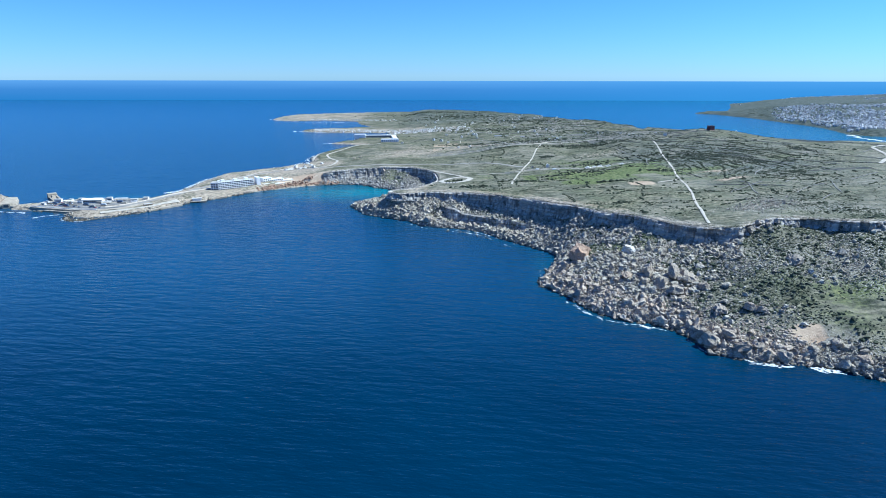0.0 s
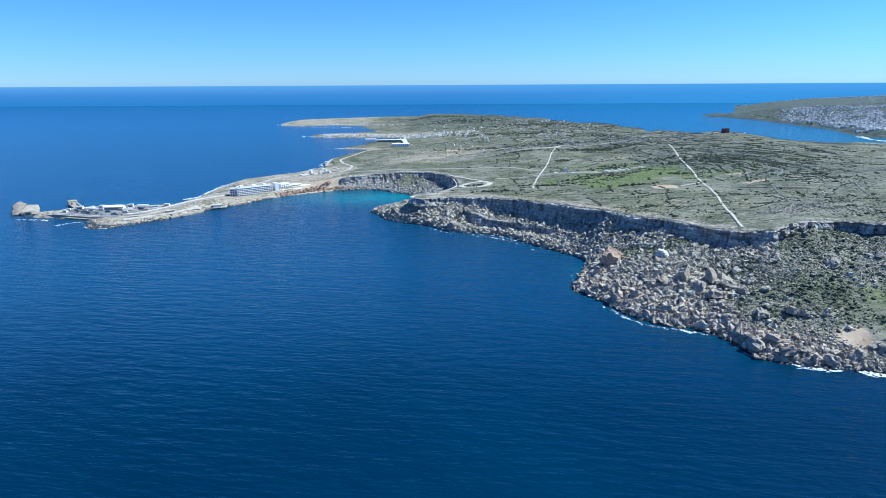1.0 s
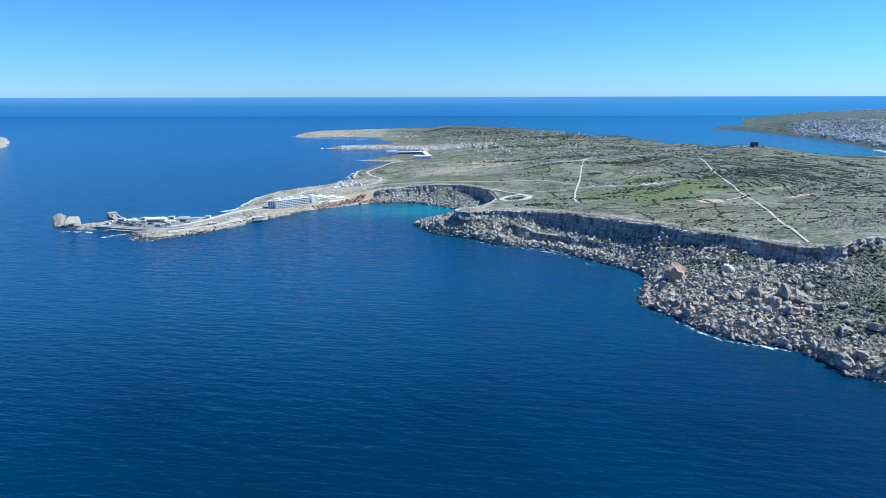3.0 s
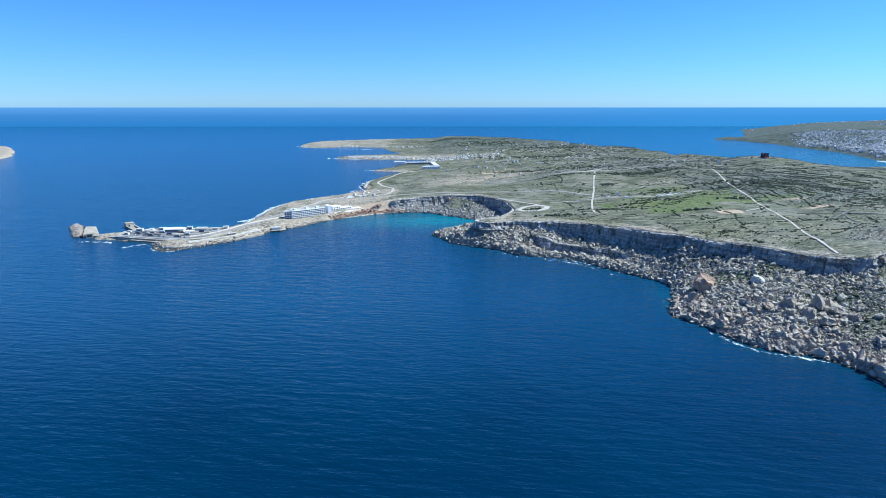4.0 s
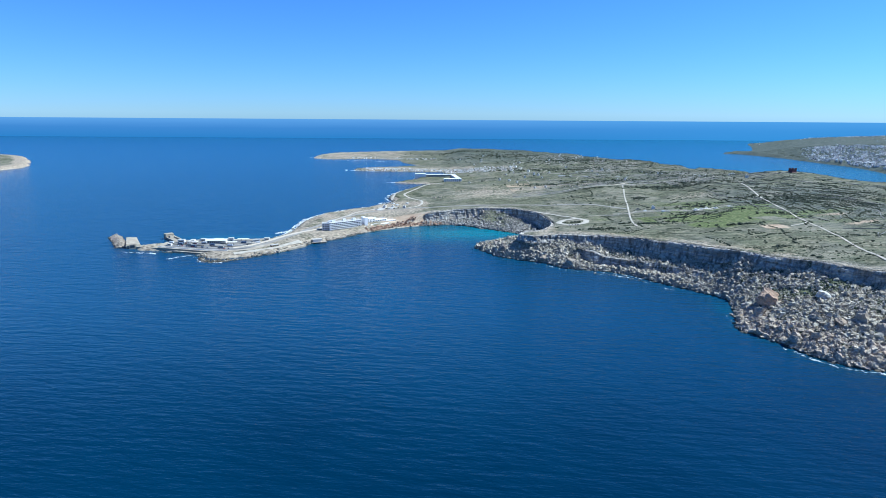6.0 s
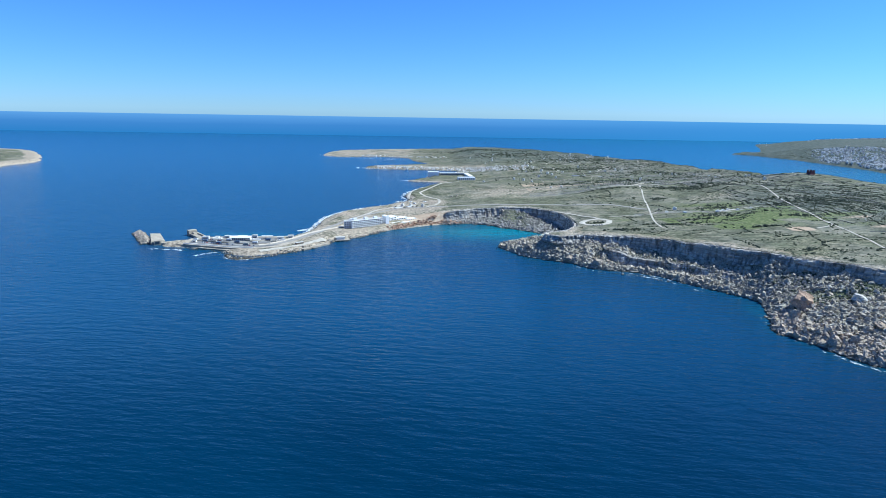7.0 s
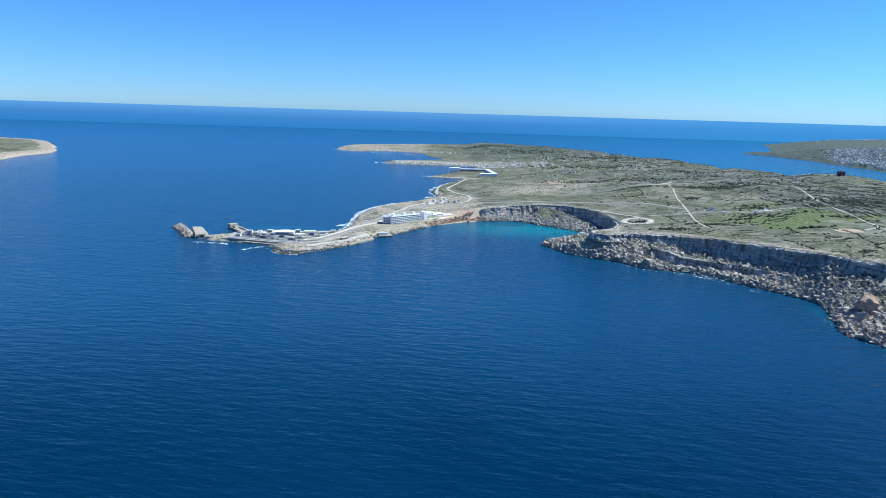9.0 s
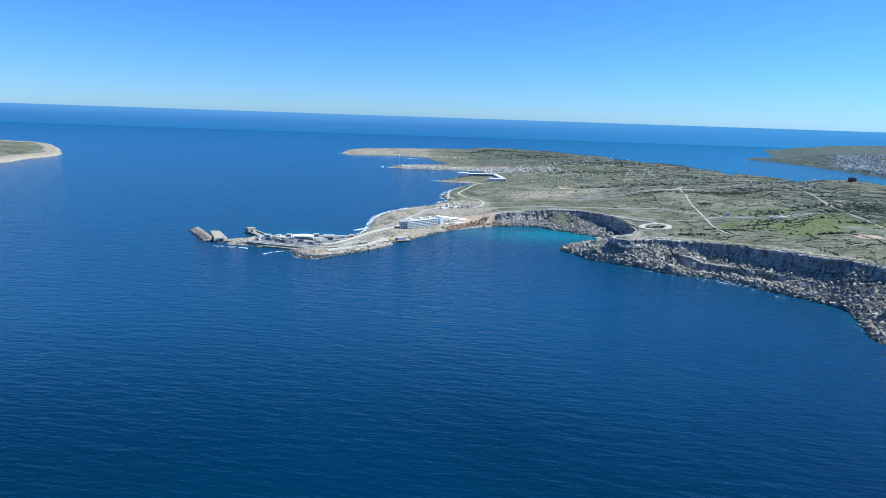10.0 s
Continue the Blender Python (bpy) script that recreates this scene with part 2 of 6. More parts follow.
def mat_rock(name, light, mid, dark, tint):
    """Weathered limestone."""
    m, nt, b = material(name, 0.92, 0.2)
    info = add(nt, "NewGeometry")
    per = info.outputs["Random Per Island"]
    n1, n2, n3 = noise_node(nt, 0.12, 5), noise_node(nt, 0.7, 6, 0.65), noise_node(nt, 3.0, 3)
    c = ramp(nt, n2, (0.34, dark), (0.5, mid), (0.64, light))
    c = mix(nt, ramp(nt, n1, (0.45, 0.0), (0.75, 0.75)), c, tint)
    c = mix(nt, 0.5, c, ramp(nt, per, (0.0, dark), (0.4, mid), (0.6, tint), (0.78, mid), (1.0, light)))
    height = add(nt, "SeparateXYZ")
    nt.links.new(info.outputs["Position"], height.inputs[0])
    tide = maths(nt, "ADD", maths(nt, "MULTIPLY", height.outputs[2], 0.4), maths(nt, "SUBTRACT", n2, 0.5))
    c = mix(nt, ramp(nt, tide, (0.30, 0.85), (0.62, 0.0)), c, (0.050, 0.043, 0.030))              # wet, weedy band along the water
    nt.links.new(c, b.inputs["Base Color"])
    bump(nt, b, maths(nt, "ADD", maths(nt, "MULTIPLY", n2, 1.0), maths(nt, "MULTIPLY", n3, 0.4)), 1.8, 0.9)
    return m


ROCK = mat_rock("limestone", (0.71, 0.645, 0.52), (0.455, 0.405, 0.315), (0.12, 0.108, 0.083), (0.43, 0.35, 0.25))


def mat_cliff():
    """Bedded limestone face: level strata, upright joints, rusty streaks."""
    m, nt, b = material("cliff_limestone", 0.95, 0.15)
    beds = noise_node(nt, 1.0, 5, 0.6, squash=(0.03, 0.03, 0.42))
    joints = noise_node(nt, 1.0, 4, 0.6, squash=(0.22, 0.22, 0.035))
    grain = noise_node(nt, 0.9, 5, 0.65)
    c = ramp(nt, beds, (0.3, (0.19, 0.176, 0.152)), (0.5, (0.43, 0.395, 0.338)), (0.7, (0.64, 0.59, 0.505)))
    c = mix(nt, ramp(nt, joints, (0.38, 0.9), (0.54, 0.0)), c, (0.13, 0.12, 0.105))
    c = mix(nt, ramp(nt, noise_node(nt, 0.05, 3), (0.5, 0.0), (0.75, 0.28)), c, (0.34, 0.23, 0.14))
    nt.links.new(c, b.inputs["Base Color"])
    h = maths(nt, "ADD", beds, maths(nt, "ADD", maths(nt, "MULTIPLY", joints, 0.8), maths(nt, "MULTIPLY", grain, 0.6)))
    bump(nt, b, h, 2.0, 0.9)
    return m


CLIFF = mat_cliff()


def mat_ground():
    """Garrigue, meadow, bare limestone and dirt, by the land cover."""
    m, nt, b = material("garrigue_ground", 0.95, 0.1)
    cover = add(nt, "Attribute", _attribute_name="cover")
    sep = add(nt, "SeparateColor")
    nt.links.new(cover.outputs["Color"], sep.inputs[0])
    bare, lush, dirt = sep.outputs[0], sep.outputs[1], sep.outputs[2]
    n0, n1, n2, n3 = noise_node(nt, 0.012, 4), noise_node(nt, 0.05, 5), noise_node(nt, 0.22, 5, 0.65), noise_node(nt, 1.1, 4, 0.6)
    heath = ramp(nt, n2, (0.37, (0.024, 0.030, 0.016)), (0.46, (0.086, 0.084, 0.047)), (0.57, (0.186, 0.168, 0.103)), (0.68, (0.32, 0.28, 0.195)))
    heath = mix(nt, ramp(nt, n1, (0.42, 0.0), (0.62, 0.8)), heath, ramp(nt, n3, (0.38, (0.066, 0.076, 0.037)), (0.62, (0.176, 0.172, 0.104))))
    heath = mix(nt, ramp(nt, n0, (0.45, 0.0), (0.60, 0.75)), heath, ramp(nt, n2, (0.35, (0.150, 0.138, 0.098)), (0.65, (0.265, 0.238, 0.175))))
    grass = ramp(nt, n2, (0.36, (0.048, 0.066, 0.022)), (0.52, (0.112, 0.138, 0.046)), (0.68, (0.23, 0.225, 0.105)))
    mottle = ramp(nt, noise_node(nt, 0.03, 7, 0.72), (0.36, (0.48, 0.55, 0.54)), (0.5, (0.99, 1.02, 1.06)), (0.64, (1.37, 1.36, 1.40)))
    mm = add(nt, "Mix", _data_type="RGBA")
    mm.blend_type = "MULTIPLY"
    mm.inputs[0].default_value = 1.0
    nt.links.new(heath, mm.inputs[6])
    nt.links.new(mottle, mm.inputs[7])
    heath = mm.outputs[2]
    urban = ramp(nt, n1, (0.35, (0.042, 0.060, 0.052)), (0.65, (0.105, 0.122, 0.108)))
    heath = mix(nt, cover.outputs["Alpha"], urban, heath)
    rock = ramp(nt, n2, (0.34, (0.11, 0.09, 0.068)), (0.48, (0.30, 0.25, 0.185)), (0.66, (0.50, 0.42, 0.31)))
    streak = noise_node(nt, 1.0, 5, 0.65, squash=(0.035, 0.17, 0.1, -8))
    heath = mix(nt, ramp(nt, streak, (0.36, 0.8), (0.49, 0.0)), heath, (0.038, 0.047, 0.027))
    heath = mix(nt, ramp(nt, streak, (0.54, 0.0), (0.66, 0.55)), heath, (0.27, 0.245, 0.165))
    earth = ramp(nt, n1, (0.35, (0.37, 0.265, 0.175)), (0.7, (0.50, 0.395, 0.275)))
    jitter = maths(nt, "SUBTRACT", n2, 0.5)
    c = mix(nt, ramp(nt, maths(nt, "ADD", lush, maths(nt, "MULTIPLY", jitter, 0.8)), (0.35, 0.0), (0.65, 1.0)), heath, grass)
    c = mix(nt, ramp(nt, maths(nt, "ADD", bare, jitter), (0.35, 0.0), (0.6, 1.0)), c, rock)
    c = mix(nt, ramp(nt, maths(nt, "ADD", dirt, maths(nt, "MULTIPLY", jitter, 0.6)), (0.35, 0.0), (0.6, 1.0)), c, earth)
    stony = add(nt, "Attribute", _attribute_name="stony").outputs["Fac"]
    chips = noise_node(nt, 0.55, 7, 0.78)
    shade = ramp(nt, noise_node(nt, 0.4, 4, 0.7), (0.35, (0.24, 0.222, 0.19)), (0.65, (0.60, 0.56, 0.49)))
    c = mix(nt, maths(nt, "MULTIPLY", stony, ramp(nt, chips, (0.50, 0.0), (0.55, 1.0))), c, shade)
    nt.links.new(c, b.inputs["Base Color"])
    lumps = maths(nt, "MULTIPLY", maths(nt, "MULTIPLY", stony, chips), 2.0)
    bump(nt, b, maths(nt, "ADD", lumps, maths(nt, "ADD", n2, maths(nt, "MULTIPLY", n3, 0.5))), 1.0, 0.8)
    return m


GROUND = mat_ground()


def mat_sea():
    """Deep blue water with wind ripples, green over the sand of the cove, painted paler with distance."""
    m, nt, b = material("sea_water", 0.15, 0.5)
    b.inputs["IOR"].default_value = 1.33
    pos = add(nt, "NewGeometry").outputs["Position"]
    shallow = add(nt, "Attribute", _attribute_name="shallow").outputs["Fac"]
    patches = noise_node(nt, 0.006, 4)
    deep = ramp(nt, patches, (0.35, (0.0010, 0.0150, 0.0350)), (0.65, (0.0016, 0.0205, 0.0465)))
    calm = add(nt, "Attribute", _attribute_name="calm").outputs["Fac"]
    # far water mixed to paler blue: haze and sky brightness put into the colour
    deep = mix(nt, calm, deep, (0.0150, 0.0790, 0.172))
    c = mix(nt, ramp(nt, shallow, (0.0, 0.0), (0.45, 0.45), (1.0, 1.0)), deep, (0.018, 0.165, 0.205))
    nt.links.new(c, b.inputs["Base Color"])
    swell = noise_node(nt, 1.0, 3, 0.5, squash=(0.022, 0.085, 0.1, -9))
    chop = noise_node(nt, 1.0, 4, 0.6, squash=(0.11, 0.40, 0.2, -6))
    fine = noise_node(nt, 1.0, 2, 0.5, squash=(0.5, 1.2, 0.5, 4))
    mid = noise_node(nt, 1.0, 3, 0.55, squash=(0.046, 0.165, 0.1, -7))
    swell = maths(nt, "ADD", maths(nt, "MULTIPLY", swell, 1.1), maths(nt, "MULTIPLY", mid, 1.7))
    h = maths(nt, "ADD", maths(nt, "MULTIPLY", swell, 1.6), maths(nt, "ADD", maths(nt, "MULTIPLY", chop, 0.9), maths(nt, "MULTIPLY", fine, 0.06)))
    h = maths(nt, "MULTIPLY", h, maths(nt, "ADD", 0.44, maths(nt, "MULTIPLY", calm, 1.05)))
    bump(nt, b, h, 1.0, 0.85)
    return m


SEA = mat_sea()
ROAD_DIRT = mat_plain("pale_dirt_track", (0.50, 0.45, 0.36), 0.95, 0.35, 0.12)
ROAD_GREY = mat_plain("worn_asphalt", (0.29, 0.27, 0.235), 0.9, 0.2, 0.2)
CONCRETE = mat_plain("weathered_concrete", (0.40, 0.345, 0.26), 0.9, 0.4, 0.15, bumps=0.1)
WHITE = mat_plain("white_render", (0.76, 0.75, 0.71), 0.8, 0.1, 0.15)
GLASS = mat_plain("window_glass", (0.03, 0.045, 0.06), 0.12, 0.3, 0.2, spec=0.6)
FOAM = mat_plain("sea_foam", (0.72, 0.75, 0.74), 0.8, 0.12, 0.5)


def lace(m):
    """Holes in the foam."""
    nt = m.node_tree
    a = ramp(nt, noise_node(nt, 0.45, 5, 0.7), (0.41, 0.0), (0.55, 0.95))
    nt.links.new(a, nt.nodes["Principled BSDF"].inputs["Alpha"])


lace(FOAM)
REDWALL = mat_plain("red_limewash", (0.115, 0.05, 0.052), 0.9, 0.25, 0.3)
STONE_WALL = mat_plain("rubble_stone", (0.25, 0.24, 0.21), 0.95, 0.35, 0.5)


# ---- sea and far distance ----
def build_sea():
    xs = np.unique(np.concatenate([np.linspace(-6500, -800, 12), np.linspace(-800, 420, 110), np.linspace(420, 6500, 14)]))
    ys = np.unique(np.concatenate([np.linspace(-3000, 300, 8), np.linspace(300, 1250, 95), np.linspace(1250, 4952, 60)]))
    X, Y = np.meshgrid(xs, ys)
    dc = signed(COAST, X, Y).reshape(X.shape)
    cove = np.exp(-(((X + 125) / 165) ** 2 + ((Y - 1005) / 66) ** 2) * 1.1) - 0.35 * np.exp(-(((X + 178) / 22) ** 2 + ((Y - 1036) / 12) ** 2)) + 0.12 * np.exp(-(((X - 108) / 10) ** 2 + ((Y - 596) / 26) ** 2))
    shallow = np.clip(cove * 1.0 + 0.14 * np.exp(np.minimum(dc, 0) / 7.0) * (Y < 1200) * (X < 200), 0, 1) * (dc < 25)
    # the last term turns all the water far right greener and paler
    shallow = np.clip(shallow + 0.30 * np.exp(-(((X + 560) / 75) ** 2 + ((Y - 958) / 20) ** 2)) + 0.30 * step(1150, 1400, X) * step(1700, 1800, Y) * (1 - step(2000, 2700, Y)) + 0.20 * step(-100, 900, X) * step(1500, 1900, Y), 0, 1)
    nx, ny = len(xs), len(ys)
    idx = np.arange(nx * ny).reshape(ny, nx)
    faces = np.stack([idx[:-1, :-1], idx[:-1, 1:], idx[1:, 1:], idx[1:, :-1]], -1).reshape(-1, 4)
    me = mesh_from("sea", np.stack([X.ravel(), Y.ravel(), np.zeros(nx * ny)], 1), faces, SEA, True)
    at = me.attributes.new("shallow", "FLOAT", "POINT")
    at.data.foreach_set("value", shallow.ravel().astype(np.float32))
    calm = 0.50 * step(270, 640, Y) + 0.50 * step(700, 3200, Y + 0.2 * np.abs(X))      # farther out: paler haze colour and taller ripples
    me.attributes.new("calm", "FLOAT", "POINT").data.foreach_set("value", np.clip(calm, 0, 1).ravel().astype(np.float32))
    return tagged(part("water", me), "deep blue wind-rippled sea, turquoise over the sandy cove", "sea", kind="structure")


build_sea()


def build_backdrop():
    """A glowing upright sheet in place of the sea beyond five kilometres, up to the horizon."""
    m = bpy.data.materials.new("far_sea_glow")
    m.use_nodes = True
    nt = m.node_tree
    nt.nodes.clear()
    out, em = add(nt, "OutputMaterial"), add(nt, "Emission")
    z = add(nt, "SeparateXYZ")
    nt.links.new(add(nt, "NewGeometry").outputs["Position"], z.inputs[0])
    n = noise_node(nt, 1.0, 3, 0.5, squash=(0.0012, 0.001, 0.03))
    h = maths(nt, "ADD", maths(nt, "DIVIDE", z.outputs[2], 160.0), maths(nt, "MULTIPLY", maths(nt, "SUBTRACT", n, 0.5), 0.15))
    # haze and brightness of far water are put into the glow, paler upward and rightward
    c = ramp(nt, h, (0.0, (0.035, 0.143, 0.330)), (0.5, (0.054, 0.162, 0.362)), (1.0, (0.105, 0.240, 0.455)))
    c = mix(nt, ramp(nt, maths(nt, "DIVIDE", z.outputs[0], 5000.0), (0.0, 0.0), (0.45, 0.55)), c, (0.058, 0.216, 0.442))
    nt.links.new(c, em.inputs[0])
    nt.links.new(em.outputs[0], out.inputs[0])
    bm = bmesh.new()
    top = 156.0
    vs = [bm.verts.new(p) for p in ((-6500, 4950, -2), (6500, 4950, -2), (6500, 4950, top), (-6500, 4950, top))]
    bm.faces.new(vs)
    return tagged(part("backdrop", bm, m), "glowing upright sheet standing in for the distant hazy blue sea", "backdrop", kind="structure")


build_backdrop()


# ---- ground ----
def graded(start, fine_end, end, fine, grow, most):
    out, v, s = [], start, fine
    while v < end:
        out.append(v)
        if v > fine_end:
            s = min(s * grow, most)
        v += s
    return np.array(out + [end])


def build_ground():
    xs = np.concatenate([graded(-800, 440, 4300, 2.5, 1.03, 30)])
    ys = graded(318, 1150, 4945, 2.3, 1.012, 22)
    X, Y = np.meshgrid(xs, ys)
    Z, DC, DP = lie(X, Y)
    GRID.update(x=xs, y=ys, z=Z)
    nx, ny = len(xs), len(ys)
    idx = np.arange(nx * ny).reshape(ny, nx)
    quads = np.stack([idx[:-1, :-1], idx[:-1, 1:], idx[1:, 1:], idx[1:, :-1]], -1).reshape(-1, 4)
    zf = Z.ravel()
    quads = quads[(zf[quads] > -1.2).any(1)]
    used = np.unique(quads)
    remap = np.full(nx * ny, -1)
    remap[used] = np.arange(len(used))
    me = mesh_from("ground", np.stack([X.ravel(), Y.ravel(), zf], 1)[used], remap[quads], GROUND, True)
    x, y, z, dc, dp = (a.ravel()[used] for a in (X, Y, Z, DC, DP))
    big = fbm(x, y, 120, 4, 51)
    med = fbm(x, y, 35, 3, 55)
    bare = 0.50 * (1 - step(3, 26, dp + med * 20)) * (dp > -1)                      # worn rock along the rim
    scree = (dp < 0) & (dc > 0)
    bare = np.where(scree, 0.16 + 0.34 * med - 0.08 * step(25, 75, dc + big * 40), bare)
    bare = np.maximum(bare, 0.9 * (1 - step(4, 15, dc + med * 8)) * np.where(y > 1900, 0.5, 1) * np.where((x > 1300) & (y > 1700), 0.35, 1))                  # wave-washed shore
    harbour = step(-300, -360, x) * (1 - step(1000, 1040, y + 0.6 * (x + 400)))
    bare = np.maximum(bare, harbour * (0.48 + 0.4 * med))
    bare = np.maximum(bare, step(-190, -240, x) * (1 - step(1300, 1400, y)) * (0.55 + 0.35 * med))
    strips = fbm(x * 0.35, y, 26, 3, 57)
    lush = 0.36 * np.exp(-(((x - 255) / 130) ** 2 + ((y - 925) / 75) ** 2) * 1.3) * (1 + 1.3 * strips) + 0.10 + big * 0.35
    lush = lush + 0.5 * np.exp(-(((x - 330) / 120) ** 2 + ((y - 450) / 40) ** 2))
    lush = lush + 0.30 * np.exp(-(((x - 350) / 150) ** 2 + ((y - 940) / 80) ** 2) * 1.2) * (1 + 1.3 * strips)
    lush = np.where(scree, (0.18 + big * 0.5 + 0.16 * step(180, 300, x)) * np.where(y < 950, 1.0, 0.9) + 0.42 * np.exp(-(((x - 192) / 38) ** 2 + ((y - 572) / 24) ** 2)) + (0.42 + 0.9 * strips) * np.exp(-(((x - 298) / 34) ** 2 + ((y - 428) / 30) ** 2)) + 0.45 * np.exp(-(((x - 346) / 20) ** 2 + ((y - 433) / 16) ** 2)), lush)
    lush = lush * step(900, 400, np.maximum(y - 1000, 0)) 
    xr, yr = x * 0.97 + y * 0.2, y * 0.97 - x * 0.2                                # patchwork of small fields
    cell = lattice(np.floor((xr + 9 * med) / 46), np.floor((yr + 9 * med) / 30), 301)
    farmed = np.exp(-(((x - 330) / 210) ** 2 + ((y - 1010) / 170) ** 2)) + 0.8 * step(1250, 1500, y) * (x > -20) * (x < 900) * (y < 2700)
    farmed = np.clip(farmed, 0, 1) * (dp > 60)
    for fx, fy, fw, fd, amount in ((206, 850, 30, 24, 0.7), (340, 985, 36, 34, 0.65), (142, 925, 12, 34, 0.55), (270, 900, 40, 9, 0.4), (420, 930, 40, 14, 0.3), (592, 990, 40, 24, 0.35), (240, 940, 30, 8, 0.4), (180, 905, 14, 12, 0.5), (100, 960, 40, 12, 0.3)):
        lush = lush + amount * np.exp(-(((x - fx) / fw) ** 4 + ((y - fy + 3 * med) / fd) ** 4))
    brush = np.exp(-(((x - 480) / 150) ** 2 + ((y - 1000) / 190) ** 2)) * (dp > 40)
    bare = bare - 0.2 * brush
    lush = lush + farmed * (0.42 * (cell > 0.66) - 0.15 * (cell < 0.3))
    tilled = farmed * (0.6 * (np.abs(cell - 0.1) < 0.09) + 0.4 * (np.abs(cell - 0.5) < 0.05)) + 0.22 * step(1250, 1500, y) * np.clip(fbm(x, y * 2.2, 90, 4, 305) + 0.15, 0, 1) * (x < 1200)
    field = np.exp(-(((x + 60) / 190) ** 2 + ((y - 1400) / 170) ** 2))           # grazed grey field by the coast
    lush = lush - 0.9 * field
    bare = np.maximum(bare, field * (0.52 + 0.2 * med))
    soil = field * (0.30 + 0.25 * med)
    bare = np.maximum(bare, (0.50 + 0.3 * med) * step(40, -120, x) * step(2030, 2070, y) * (1 - step(2220, 2280, y)))
    bare = np.maximum(bare, (0.36 + 0.4 * med) * step(160, 20, x) * step(1900, 1960, y) * (1 - step(2120, 2180, y)))
    wooded = step(2150, 2500, y) * step(-250, -60, x) * (1 - step(1200, 1400, x))
    dirt = 1.0 * np.exp(-(((x + 252) / 62) ** 2 + ((y - 1082) / 34) ** 2)) * (1 + 0.5 * med)        # rusty soil above the cove
    dirt = dirt + soil + 0.55 * tilled + 0.75 * np.exp(-(((x - 284) / 20) ** 4 + ((y - 812 + 4 * med) / 17) ** 4)) * (1 + 0.6 * strips)
    bare = np.maximum(bare, 0.42 * np.exp(-(((x - 312) / 62) ** 4 + ((y - 1160) / 30) ** 4)))             # dry field
    dirt = dirt + 0.4 * np.exp(-(((x - 415) / 34) ** 2 + ((y - 820) / 20) ** 2)) * (1 + strips)
    dirt = dirt + 0.62 * np.exp(-(((x - 420) / 25) ** 2 + ((y - 815) / 8) ** 2)) * 0.6 + 0.5 * np.exp(-(((x - 120) / 90) ** 2 + ((y - 1480) / 25) ** 2))
    dirt = dirt + 0.5 * np.exp(-(((x - 425) / 55) ** 2 + ((y - 900) / 18) ** 2)) + 0.40 * (1 - step(4, 24, np.abs(dp - 14) + med * 10)) * (y > 640) * (y < 900) * (x < 260)
    bare = np.maximum(bare, (0.50 + 0.3 * med) * step(-150, -450, x) * step(2350, 2650, y))
    slump = np.clip(np.exp(-(((x - 271) / 16) ** 2 + ((y - 387) / 11) ** 2)) * (1 + 0.9 * fbm(x, y, 9, 3, 58)), 0, 1)           # sandy slump above the surf
    bare, lush, dirt = np.where(slump > 0.3, 0.2, bare), np.where(slump > 0.3, 0.0, lush), dirt + 1.3 * slump
    rgba = np.clip(np.stack([bare, lush, dirt, 1 - 0.9 * step(1300, 1500, x) * step(1700, 1900, y) - 0.55 * wooded * (1 + 0.8 * strips) - 0.9 * np.clip(brush * (0.75 + 1.2 * strips), 0, 0.9)], 1), 0, 1).astype(np.float32)
    at = me.attributes.new("cover", "FLOAT_COLOR", "POINT")
    at.data.foreach_set("color", rgba.ravel())
    stony = np.where(scree, 0.75 + 0.6 * med, 0.55 * (1 - step(4, 22, dp + med * 16)) + 0.7 * np.exp(-(((x - 395) / 60) ** 2 + ((y - 590) / 30) ** 2)) * (dp > 0) + 0.25 * np.exp(-(((x - 560) / 260) ** 2 + ((y - 900) / 330) ** 2)))
    stony = stony - 0.5 * scree * step(940, 965, y) - 0.5 * scree * np.exp(-(((x - 192) / 38) ** 2 + ((y - 572) / 24) ** 2))
    stony = stony - 0.42 * step(195, 280, x) * scree * (0.8 + 1.5 * big)
    stony = stony - 0.7 * slump - 0.45 * np.exp(-(((x - 298) / 34) ** 2 + ((y - 428) / 30) ** 2)) * scree
    stony = stony - 0.5 * np.exp(-(((x - 320) / 30) ** 2 + ((y - 405) / 26) ** 2))
    me.attributes.new("stony", "FLOAT", "POINT").data.foreach_set("value", np.clip(stony, 0, 1).astype(np.float32))
    return tagged(part("ground", me), "scrubby limestone headland with grey-green heath and rocky shore", "ground", kind="structure")


build_ground()


